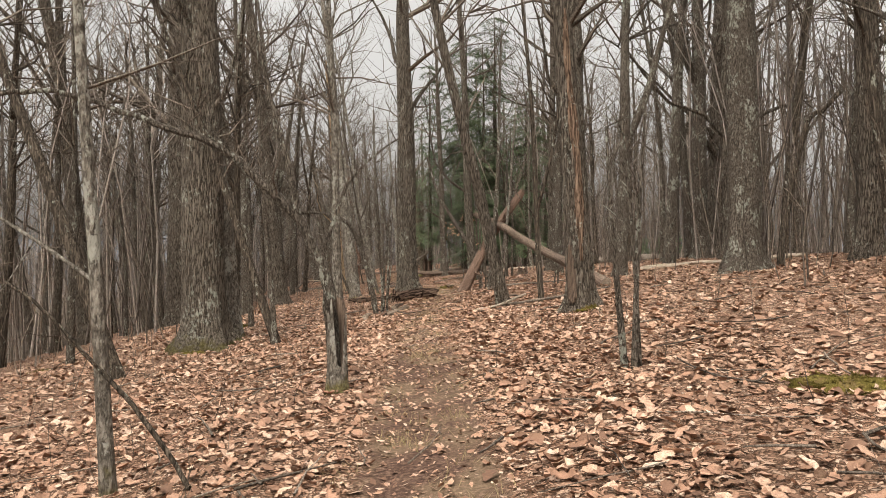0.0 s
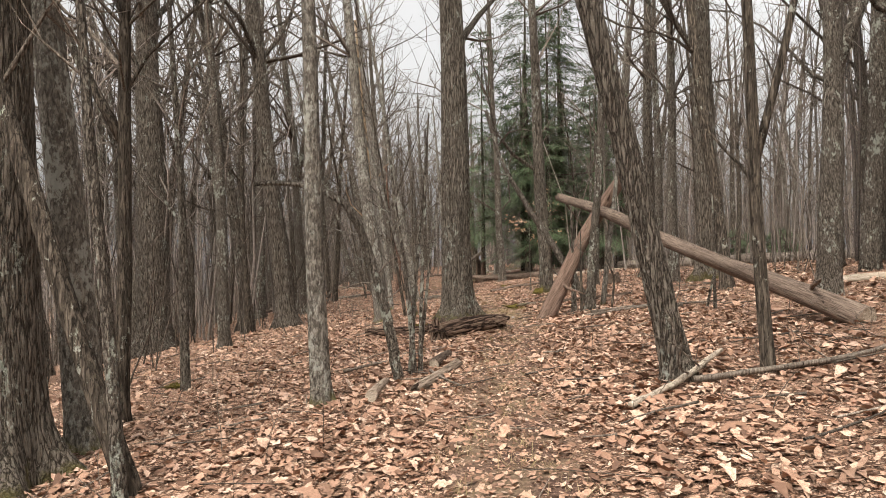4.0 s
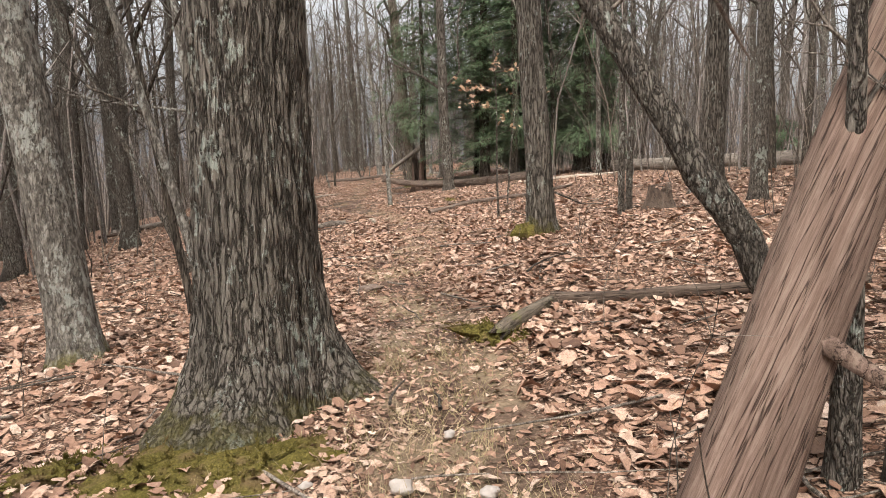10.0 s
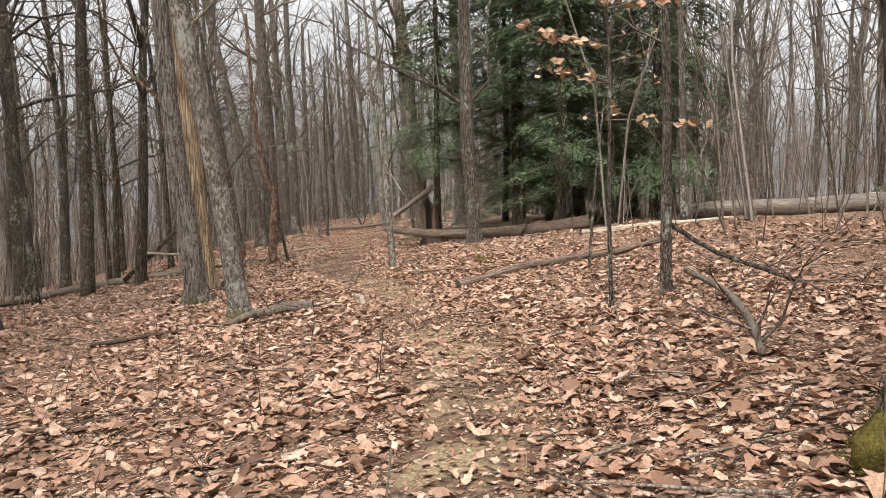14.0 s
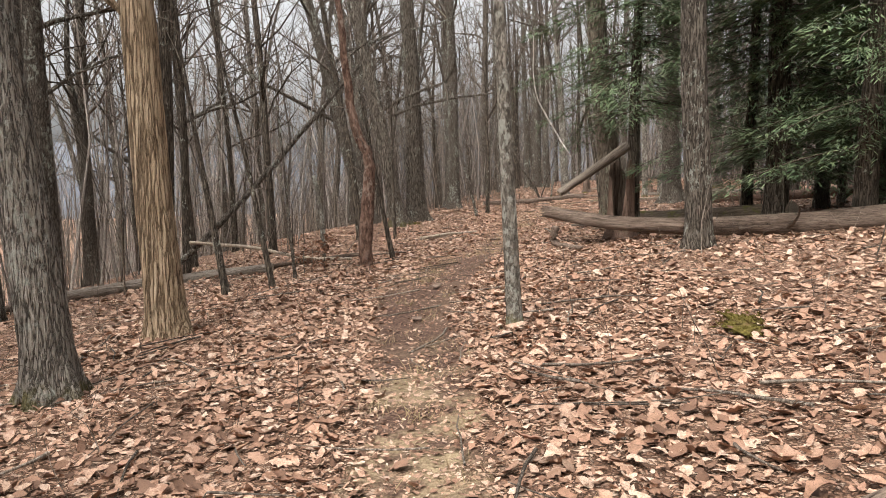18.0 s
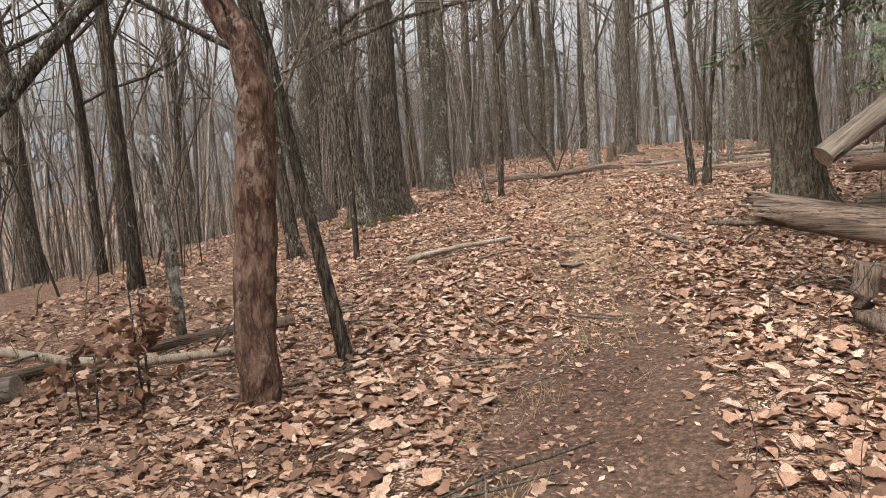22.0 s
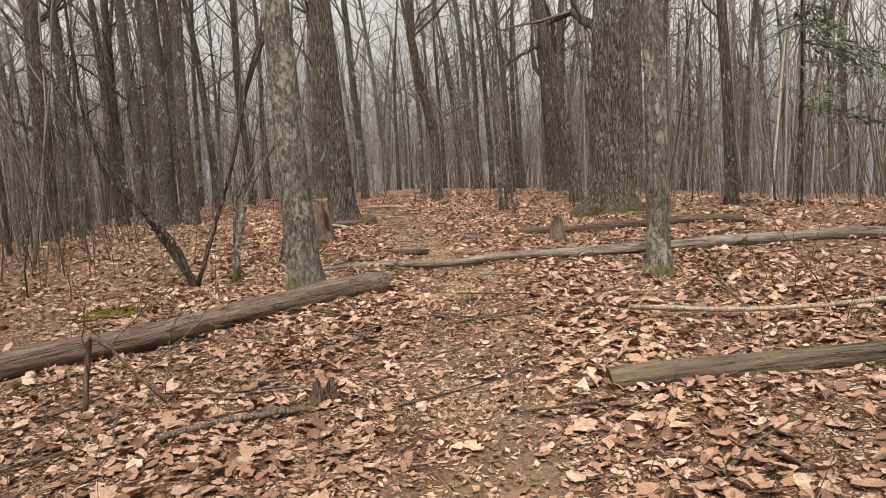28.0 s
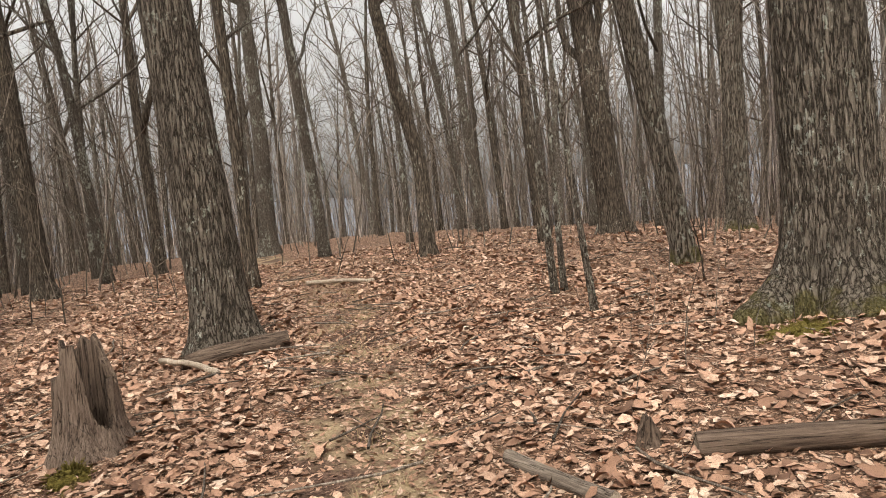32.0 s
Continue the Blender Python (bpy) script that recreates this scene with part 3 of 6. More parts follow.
def tree(kind, x, y, r, lean=(0.0, 0.0), bend=(0.0, 0.0), h=None, detail=1, limbs=4, first=3.2, fork=None, label="", flare=None, wobble=0.03, side_limbs=()):
    """A bare tree. fork: (height, lean x, lean y, share of radius) of a second stem. side_limbs: (height, way, length, radius) of limbs seen for themselves."""
    rng = np.random.default_rng(next(seeds))
    name, words, category = TREE_LABELS[kind]
    h = h or (min(17.0, 6 + 45 * r) * rng.uniform(0.92, 1.08))
    STANDING.append((x, y, r))
    top = thing(name, pose(x, y, height_at(x, y)), label or words, category, "saplings of the wood" if kind == "sapling" else "trees of the wood")
    bark_of = BARKS[kind]
    flare = flare if flare is not None else (0.75 if r > 0.2 else 0.45 if r > 0.08 else 0.25)
    sides, steps = {0: (8, 8), 1: (18, 22), 2: (48, 50), 3: (168, 95)}[detail]
    furrows = int(2 * math.pi * r / 0.068) if detail == 3 else (int(2 * math.pi * r / 0.085) if detail == 2 and kind in ("oak", "mossy", "pale", "tan") else 0)
    line = trunk_line(rng, h, lean, bend, steps, wobble * min(1.0, r / 0.1 + 0.4))
    z = line[:, 2]
    radii = r * np.clip(1 - 0.72 * np.maximum(z, 0) / h, 0.1, 1.0)
    stem = Shape().add(*tube(line, radii, sides, bark_lumps(rng, r, flare, 0.55, furrows, 0.036 if detail == 3 else 0.02)))
    part("trunk", stem.mesh("trunk", bark_of), top)

    def on_trunk(height):
        i = int(np.argmin(abs(z - height)))
        return line[i], radii[i]

    if fork:
        at, rr = on_trunk(fork[0])
        way = np.array((fork[1], fork[2], 1.0))
        second = wander(rng, at, way, (h - fork[0]) * 0.8, 9, 0.10, 0.04)
        part("second_stem", Shape().add(*tube(second, np.linspace(rr * fork[3], rr * 0.15, 10), max(8, sides // 2))).mesh("second_stem", bark_of), top)
    for height, way, length, rad in side_limbs:
        at, rr = on_trunk(height)
        limb, fine = Shape(), []
        branch_set(rng, limb, at, way, length, rad, 1, 7, twigs=fine)
        held = part("limb", limb.mesh("limb", bark_of), top)
        for twig in fine:
            part("twig", twig.mesh("twig", bark_of), held)
    for k in range(limbs):
        at, rr = on_trunk(rng.uniform(min(first, 0.6 * h), h * 0.85))
        turn = rng.uniform(0, 6.28)
        limb = Shape()
        fine = [] if detail > 0 else None
        branch_set(rng, limb, at, (math.cos(turn), math.sin(turn), rng.uniform(0.5, 1.1)), rng.uniform(0.22, 0.38) * h, rr * rng.uniform(0.25, 0.42), 2 if detail < 2 and kind != "sapling" else 1, 4 if detail == 0 else 5, (2, 5), fine)
        held = part("limb", limb.mesh("limb", TWIG_BARK if r < 0.06 else bark_of), top)
        for twig in fine or ():
            part("twig", twig.mesh("twig", TWIG_BARK), held)
    crown = Shape()
    for k in range(14 if r > 0.06 else 5):
        at, rr = on_trunk(rng.uniform(0.4, 1.0) * h)
        turn = rng.uniform(0, 6.28)
        branch_set(rng, crown, at, (math.cos(turn), math.sin(turn), rng.uniform(0.6, 1.4)), rng.uniform(0.14, 0.30) * h, max(rr * 0.4, 0.006), 1, 3)
    part("crown", crown.mesh("crown", TWIG_BARK), top, "fine bare twigs")
    return top


def stems(kind, x, y, leans, r, h, label):
    """Several thin stems from one root."""
    rng = np.random.default_rng(next(seeds))
    top = thing("sapling_clump", pose(x, y, height_at(x, y)), label, "sapling", "saplings of the wood")
    for k, (lx, ly) in enumerate(leans):
        hh = h * rng.uniform(0.75, 1.1)
        line = trunk_line(rng, hh, (lx, ly), (rng.normal(0, 0.05), 0.0), 10, 0.05)
        line[:, :2] += (0.07 * math.cos(2.4 * k), 0.07 * math.sin(2.4 * k))
        part("stem", Shape().add(*tube(line, r * rng.uniform(0.6, 1.1) * np.linspace(1, 0.3, len(line)), 8)).mesh("stem", BARKS[kind]), top)
        for _ in range(4):
            at = line[rng.integers(len(line) // 2, len(line))]
            shoot = Shape()
            branch_set(rng, shoot, at, (rng.normal(), rng.normal(), 1.0), hh * 0.25, r * 0.25, 1, 3)
            part("shoot", shoot.mesh("shoot", BARKS[kind]), top)
    return top


def log(name, a, b, r1, r2, material, label, category="log", lift=0.7, sag=0.0, broken=(False, False), cut=TAN_WOOD, sides=18, stubs=0, ends=(None, None), crook=0.03):
    """A fallen trunk or stick from a to b, which are (x, y) on the ground; ends: heights above ground of its axis, where it is held up."""
    rng = np.random.default_rng(next(seeds))
    za = height_at(*a) + (r1 * lift if ends[0] is None else ends[0])
    zb = height_at(*b) + (r2 * lift if ends[1] is None else ends[1])
    start, end = Vector((*a, za)), Vector((*b, zb))
    length = (end - start).length
    turn = (end - start).to_track_quat("Z", "Y").to_matrix().to_4x4()
    m = Matrix.Translation(start) @ turn
    top = thing(name, m, label, category, "fallen wood")
    n = max(6, min(40, int(length / 0.12)))
    s = np.linspace(0, length, n)
    down = np.array((turn.inverted() @ Vector((0, 0, -1)))[:])
    p = rng.uniform(0, 6.28, 4)
    line = np.stack([crook * np.sin(1.3 * s + p[0]), crook * np.sin(1.1 * s + p[1]), s], 1)
    for i, t in enumerate(s / length):
        if ends[0] is None and ends[1] is None:
            w = m @ Vector(line[i])
            rr = r1 + (r2 - r1) * t
            line[i] += -down * (height_at(w.x, w.y) + rr * lift - w.z) * 0.75
        line[i] += down * sag * 4 * t * (1 - t)
    radii = np.linspace(r1, r2, n)
    q = rng.uniform(0, 6.28, 6)

    def lumps(angles, at, i):
        f = 1 + 0.06 * np.sin(2 * angles + q[0] + at[2]) + 0.05 * np.sin(3 * angles + q[1] - 1.7 * at[2]) + 0.03 * np.sin(7 * angles + q[2] + 3.1 * at[2]) + 0.02 * np.sin(13 * angles + q[3] + 0.8 * at[2])
        return f

    points, faces = tube(line, radii, sides, lumps, cap=False)
    points = points.reshape(n, sides, 3)
    for end_i, flag, sign in ((0, broken[0], -1), (n - 1, broken[1], 1)):
        if flag:
            jag = rng.uniform(-0.2, 1.0, sides) * radii[end_i] * 1.6
            points[end_i, :, 2] += sign * jag
            points[end_i, :, :2] = line[end_i, :2] + (points[end_i, :, :2] - line[end_i, :2]) * rng.uniform(0.55, 0.95, (sides, 1))
    body = Shape().add(points.reshape(-1, 3), faces)
    stub_shapes = [Shape() for _ in range(stubs)]
    for stub in stub_shapes:
        i = rng.integers(1, n - 1)
        turn_s = rng.uniform(0, 6.28)
        branch_set(rng, stub, line[i], (math.cos(turn_s), math.sin(turn_s), rng.uniform(-0.2, 0.8)), rng.uniform(0.25, 0.9), radii[i] * 0.28, 0, 5)
    bole = part("trunk", body.mesh("trunk", material), top)
    for stub in stub_shapes:
        part("branch_stub", stub.mesh("branch_stub", material), bole)
    for end_i, flag, sign in ((0, broken[0], -1), (n - 1, broken[1], 1)):
        if radii[end_i] > 0.03:
            ring = points[end_i]
            mid = ring.mean(0) - (0, 0, sign * (radii[end_i] * (0.9 if flag else 0.12)))
            face = Shape().add(np.concatenate([ring * 0.999 + line[end_i] * 0.001, mid[None]]), [(j, (j + 1) % sides, sides) if sign > 0 else ((j + 1) % sides, j, sides) for j in range(sides)])
            part("end_face", face.mesh("end_face", DARK_WOOD if flag else cut, False), top, "splintered dark end" if flag else "weathered cut end")
    return top


def crooked(name, line, r1, r2, material, label, category="branch", sides=10, twigs=0, forks=()):
    """A crooked limb along points (x, y, height above ground). forks: (points, thick end, thin end) of limbs that leave it."""
    rng = np.random.default_rng(next(seeds))
    base = line[0]
    z0 = height_at(base[0], base[1])
    top = thing(name, pose(base[0], base[1], z0), label, category, "fallen wood")

    def limb(line, r1, r2):
        raw = np.array([(x - base[0], y - base[1], height_at(x, y) + hh - z0) for x, y, hh in line])
        t = np.linspace(0, len(raw) - 1, (len(raw) - 1) * 5 + 1)
        fine = np.stack([np.interp(t, range(len(raw)), raw[:, k]) for k in range(3)], 1)
        for _ in range(2):
            fine[1:-1] = (fine[:-2] + 2 * fine[1:-1] + fine[2:]) / 4
        fine[1:-1] += rng.normal(0, min(r1 * 0.12, 0.008), fine[1:-1].shape)
        body = Shape().add(*tube(fine, np.linspace(r1, r2, len(fine)), sides, lambda a, at, i: 1 + 0.07 * np.sin(2 * a + 0.3 * i) + 0.05 * np.sin(3 * a - 0.2 * i)))
        part("limb", body.mesh("limb", material), top)
        return fine

    fine = limb(line, r1, r2)
    for fork in forks:
        limb(*fork)
    for _ in range(twigs):
        at = fine[rng.integers(len(fine) // 3, len(fine))]
        twig = Shape()
        branch_set(rng, twig, at, (rng.normal(), rng.normal(), rng.uniform(0.0, 1.0)), rng.uniform(0.4, 1.1), min(r2 * 0.5, 0.012), 1, 4)
        part("twig", twig.mesh("twig", TWIG_BARK), top)
    return top


def stump(x, y, r, h, material, label, hollow=0.65, jag=0.5, tilt=(0, 0, 0), lift=0.0, open_side=None, flare=0.5):
    """A broken, hollow stump with a splintered rim; open_side: the angle at which it is split down."""
    rng = np.random.default_rng(next(seeds))
    top = thing("tree_stump", pose(x, y, height_at(x, y) + lift, *tilt), label, "stump", "stumps and rotten wood")
    sides, rows = 36, 12
    a = np.linspace(0, 2 * np.pi, sides, endpoint=False)
    p = rng.uniform(0, 6.28, 4)
    rim = h * (1 - jag * (0.5 + 0.5 * np.sin(2 * a + p[0])) * 0.6 - jag * 0.25 * rng.uniform(0, 1, sides) - 0.15 * jag * np.abs(np.sin(5 * a + p[1])))
    if open_side is not None:
        rim *= 1 - 0.72 * np.exp(-((np.angle(np.exp(1j * (a - open_side))) / 0.62) ** 4))
    flutes = 1 + 0.07 * np.sin(7 * a + p[2]) + 0.05 * np.sin(11 * a + p[3]) + rng.normal(0, 0.02, sides)
    outer, inner = [], []
    for k in range(rows):
        t = k / (rows - 1)
        z = -0.1 + (rim + 0.1) * t
        rr = r * flutes * (1 + flare * np.exp(-np.maximum(z, 0) / (r * 0.6 + 0.02))) * (1 - 0.12 * t)
        outer.append(np.stack([rr * np.cos(a), rr * np.sin(a), z], 1))
        ri = rr * hollow * (0.9 + 0.1 * t)
        inner.append(np.stack([ri * np.cos(a), ri * np.sin(a), np.maximum(z - 0.01, 0.02)], 1))

    def quads(first, count, flip):
        out = [(first + i * sides + j, first + i * sides + (j + 1) % sides, first + (i + 1) * sides + (j + 1) % sides, first + (i + 1) * sides + j) for i in range(count - 1) for j in range(sides)]
        return [f[::-1] for f in out] if flip else out

    shell = Shape().add(np.concatenate(outer), quads(0, rows, False))
    part("shell", shell.mesh("shell", material), top)
    core = Shape().add(np.concatenate([outer[-1] * 0.999] + inner[::-1]), quads(0, rows + 1, False))
    part("hollow", core.mesh("hollow", DARK_WOOD), top, "dark rotten hollow")
    return top


def lump(name, x, y, size, material, label, category, sink=0.4):
    """A rounded stone or a cushion of moss."""
    rng = np.random.default_rng(next(seeds))
    rows, sides = 9, 20
    p = rng.uniform(0, 6.28, 6)
    pts, faces = [], []
    for i in range(rows + 1):
        v = math.pi * i / rows
        for j in range(sides):
            u = 2 * math.pi * j / sides
            d = np.array((math.sin(v) * math.cos(u), math.sin(v) * math.sin(u), math.cos(v)))
            f = 1 + 0.16 * math.sin(3 * d[0] + p[0]) * math.sin(3 * d[1] + p[1]) + 0.12 * math.sin(5 * d[2] + 4 * d[0] + p[2]) + 0.06 * math.sin(9 * d[1] + 7 * d[0] + p[3])
            if material is MOSS:
                edge = 1 + 0.28 * math.sin(2 * u + p[4]) * math.sin(3 * u + p[5]) + 0.14 * math.sin(7 * u + p[0]) + 0.08 * math.sin(11 * u + p[1])
                d = d * np.array((edge, edge, 0.62 + 0.25 * math.sin(4 * u + 6 * v)))
            pts.append(d * f * np.array(size))
    faces = [(i * sides + j, (i + 1) * sides + j, (i + 1) * sides + (j + 1) % sides, i * sides + (j + 1) % sides) for i in range(rows) for j in range(sides)]
    body = Shape().add(pts, faces)
    if material is MOSS:
        pts = np.array(pts)
        at = pts[rng.integers(0, len(pts), 2600)] * rng.uniform(0.85, 1.2, (2600, 1))
        up = at / np.linalg.norm(at / np.array(size) ** 2, axis=1)[:, None] / np.array(size) ** 2
        up = up * 0.018 + rng.normal(0, 0.010, at.shape)
        side = np.cross(up, rng.normal(0, 1, at.shape))
        side *= 0.004 / np.linalg.norm(side, axis=1)[:, None]
        body.add(np.stack([at - side, at + side, at + up], 1).reshape(-1, 3), [(3 * k, 3 * k + 1, 3 * k + 2) for k in range(len(at))])
    ob = new(name, body.mesh(name, material))
    ob.matrix_basis = pose(x, y, height_at(x, y) + size[2] * (1 - 2 * sink) * 0.6, rng.uniform(-8, 8), rng.uniform(-8, 8), rng.uniform(0, 360))
    return tagged(ob, label, category, "stones and moss")


# ---- leaves: an oak leaf with rounded lobes, and a plain oval one ----
def leaf_plan(lobes, width, curl, fold):
    """Half outlines along the midrib: two rows of points beside it."""
    mid = [(t, 0.0) for t in np.linspace(0, 1, len(lobes))]
    pts = [(t - 0.5, 0.0, curl * (2 * (t - 0.5)) ** 2) for t, _ in mid]
    left = [(t - 0.5 + 0.03, w * width, curl * (2 * (t - 0.5)) ** 2 + fold * w) for (t, _), w in zip(mid, lobes)]
    right = [(x, -y, z) for x, y, z in left]
    n = len(lobes)
    tris = []
    for i in range(n - 1):
        tris += [(i, i + 1, n + i), (i + 1, n + i + 1, n + i), (i + 1, i, 2 * n + i), (i + 1, 2 * n + i, 2 * n + i + 1)]
    return np.array(pts + left + right), np.array(tris)


def chip_plan(rng, curl):
    """A torn, folded scrap of leaf: an uneven six-cornered flake with a crease."""
    w = rng.uniform(0.14, 0.34, 4)
    pts = [(-0.5, 0.0, curl * 0.9), (-0.2 + rng.uniform(-0.1, 0.1), w[0], 0.0), (0.2 + rng.uniform(-0.12, 0.12), w[1], curl * rng.uniform(-0.5, 1.0)), (0.5, rng.uniform(-0.1, 0.1), curl), (0.2 + rng.uniform(-0.12, 0.12), -w[2], curl * rng.uniform(-0.5, 1.0)), (-0.2 + rng.uniform(-0.1, 0.1), -w[3], 0.02)]
    return np.array(pts), np.array(((0, 5, 1), (5, 4, 1), (1, 4, 2), (2, 4, 3)))


OAK_LEAVES = [leaf_plan(w, 0.34, c, f) for w, c, f in (((0.06, 0.72, 0.5, 0.88, 0.22), 0.14, 0.10), ((0.06, 0.5, 0.42, 0.9, 0.35), 0.24, 0.16), ((0.1, 0.9, 0.52, 0.7, 0.12), -0.16, -0.1), ((0.05, 0.7, 0.85, 0.5, 0.25), 0.10, 0.26), ((0.05, 0.45, 0.9, 0.55, 0.15), -0.22, 0.16))]
LOBED_LEAVES = [leaf_plan(w, 0.36, c, f) for w, c, f in (((0.06, 0.46, 0.34, 0.76, 0.5, 0.92, 0.5, 0.1), 0.18, 0.18), ((0.06, 0.4, 0.3, 0.6, 0.42, 0.85, 0.6, 0.16), 0.28, 0.26), ((0.06, 0.58, 0.4, 0.92, 0.48, 0.66, 0.34, 0.08), -0.22, -0.16), ((0.05, 0.32, 0.24, 0.66, 0.46, 0.8, 0.5, 0.12), 0.14, 0.36), ((0.06, 0.5, 0.34, 0.84, 0.44, 0.72, 0.42, 0.14), -0.3, 0.22))]
OVAL_LEAVES = [leaf_plan((0.05, 1.0, 0.05), 0.30, c, f) for c, f in ((0.15, 0.10), (0.32, 0.2), (-0.16, 0.15))]
chips_from = np.random.default_rng(5)
CRUMBS = [(np.array(((-0.5, 0.0, c), (0.0, w, 0.02), (0.5, 0.05, c), (0.05, -w, 0.0))), np.array(((0, 3, 1), (1, 3, 2)))) for c, w in ((0.1, 0.3), (-0.12, 0.22), (0.2, 0.36), (0.0, 0.16))]
CHIPS = [chip_plan(chips_from, c) for c in (0.05, 0.15, -0.1, 0.25, -0.2, 0.3, 0.1, 0.0)]


def scatter(rng, plans, x, y, z, size, tilt):
    """Many leaves as arrays of points and triangles."""
    points, faces, count = [], [], 0
    which = rng.integers(0, len(plans), len(x))
    for k, (pts, tris) in enumerate(plans):
        pick = np.nonzero(which == k)[0]
        n = len(pick)
        if not n:
            continue
        yaw, pit, rol = rng.uniform(0, 2 * np.pi, n), rng.normal(0, tilt, n), rng.normal(0, tilt, n)
        s = size[pick]
        stretch = rng.uniform(0.75, 1.25, n)
        px, py, pz = (pts[None, :, 0] * s[:, None], pts[None, :, 1] * (s * stretch)[:, None], pts[None, :, 2] * (s * rng.uniform(0.2, 1.15, n))[:, None])
        c, d = np.cos(pit)[:, None], np.sin(pit)[:, None]
        px, pz = px * c - pz * d, px * d + pz * c
        c, d = np.cos(rol)[:, None], np.sin(rol)[:, None]
        py, pz = py * c - pz * d, py * d + pz * c
        c, d = np.cos(yaw)[:, None], np.sin(yaw)[:, None]
        px, py = px * c - py * d, px * d + py * c
        low = np.minimum(pz.min(1), 0)
        allp = np.stack([px + x[pick][:, None], py + y[pick][:, None], pz - 0.75 * low[:, None] + z[pick][:, None]], -1)
        points.append(allp.reshape(-1, 3))
        faces.append((tris[None] + (np.arange(n) * len(pts))[:, None, None] + count).reshape(-1, 3))
        count += n * len(pts)
    return np.concatenate(points), np.concatenate(faces)


def bulk(name, points, tris, material, smooth=False):
    """A large mesh of triangles straight from arrays."""
    data = bpy.data.meshes.new(name)
    data.vertices.add(len(points))
    data.vertices.foreach_set("co", np.ascontiguousarray(points, dtype=np.float32).ravel())
    data.loops.add(3 * len(tris))
    data.loops.foreach_set("vertex_index", np.ascontiguousarray(tris, dtype=np.int32).ravel())
    data.polygons.add(len(tris))
    data.polygons.foreach_set("loop_start", np.arange(0, 3 * len(tris), 3, dtype=np.int32))
    if smooth:
        data.polygons.foreach_set("use_smooth", np.ones(len(tris), dtype=bool))
    data.materials.append(material)
    data.update(calc_edges=True)
    return data

# ---- the ground ----
def worn_at(x, y):
    """How far the trail is trodden bare: most on the dark earth of the middle stretch."""
    strength = np.interp(y, (-5, 2, 8, 14, 20, 24, 30, 35, 38, 40, 45, 50, 56, 60, 64, 70, 80), (1.2, 1.2, 1.0, 0.85, 1.0, 0.85, 0.72, 0.72, 0.8, 1.2, 1.3, 0.85, 0.75, 0.9, 1.1, 0.85, 0.9))
    wide = np.interp(y, (0, 34, 38, 42, 44, 48, 51, 60), (0.40, 0.40, 0.34, 0.34, 0.50, 0.50, 0.40, 0.42))
    tread = np.interp(y, (5, 12, 16, 19.5, 21.5, 25.5, 27.5, 30, 34.5, 38, 42.5, 45.5, 47.5, 51, 57, 62, 66, 70, 73, 79), (0.12, 0.2, 0.13, 0.28, 0.34, 0.1, -0.17, -0.1, -0.35, 0.0, 0.18, 0.33, 0.38, 0.08, 0.0, 0.26, 0.15, -0.14, -0.12, 0.2))
    d = np.abs(x - trail_x(y) - tread)
    return strength * np.clip(1.5 - d / wide, 0, 1)


def make_sheet():
    fine_x = np.arange(-13, 11.01, 0.28)
    wide = np.geomspace(0.3, 900, 46)
    xs = np.concatenate([-13 - wide[::-1], fine_x, 11 + wide])
    fine_y = np.arange(-3, 90.01, 0.28)
    ys = np.concatenate([-3 - wide[::-1], fine_y, 90 + wide])
    gx, gy = np.meshgrid(xs, ys)
    gz = ground_z(gx, gy) + bumps(gx, gy) * np.exp(-np.maximum(np.abs(gx) - 20, 0) / 20)
    worn = worn_at(gx, gy)
    gz = gz - 0.035 * worn
    points = np.stack([gx, gy, gz], -1).reshape(-1, 3)
    nx, ny = len(xs), len(ys)
    i, j = np.meshgrid(np.arange(nx - 1), np.arange(ny - 1))
    a = (j * nx + i).ravel()
    tris = np.concatenate([np.stack([a, a + 1, a + nx + 1], 1), np.stack([a, a + nx + 1, a + nx], 1)])
    data = bulk("ground", points, tris, MOULD, True)
    layer = data.attributes.new("worn", "FLOAT", "POINT")
    layer.data.foreach_set("value", worn.ravel().astype(np.float32))
    return tagged(new("ground", data), "forest floor of brown oak leaves with a worn earth trail", "forest floor", kind="structure")


ground = make_sheet()


def make_hills():
    """Wooded hills, with haze painted into their colour, that close the view all round."""
    turn = np.linspace(0, 2 * np.pi, 241)
    rows = []
    for dist, up in ((420, -40), (430, 0), (470, 0.5), (520, 1.0), (560, 0.9)):
        crest = 17 + 4 * np.sin(3 * turn + 0.7) + 3 * np.sin(7 * turn + 2) + 1.5 * np.sin(17 * turn)
        z = np.where(up < 0, up, crest * up)
        rows.append(np.stack([dist * np.cos(turn), 40 + dist * np.sin(turn), z + 0 * turn], 1))
    n = len(turn)
    faces = [(r * n + k, r * n + k + 1, (r + 1) * n + k + 1, (r + 1) * n + k) for r in range(4) for k in range(n - 1)]
    return tagged(new("backdrop", Shape().add(np.concatenate(rows), faces).mesh("backdrop", HILL)), "wooded hills on the horizon, tinted blue-grey for haze", "hills", kind="structure")


make_hills()

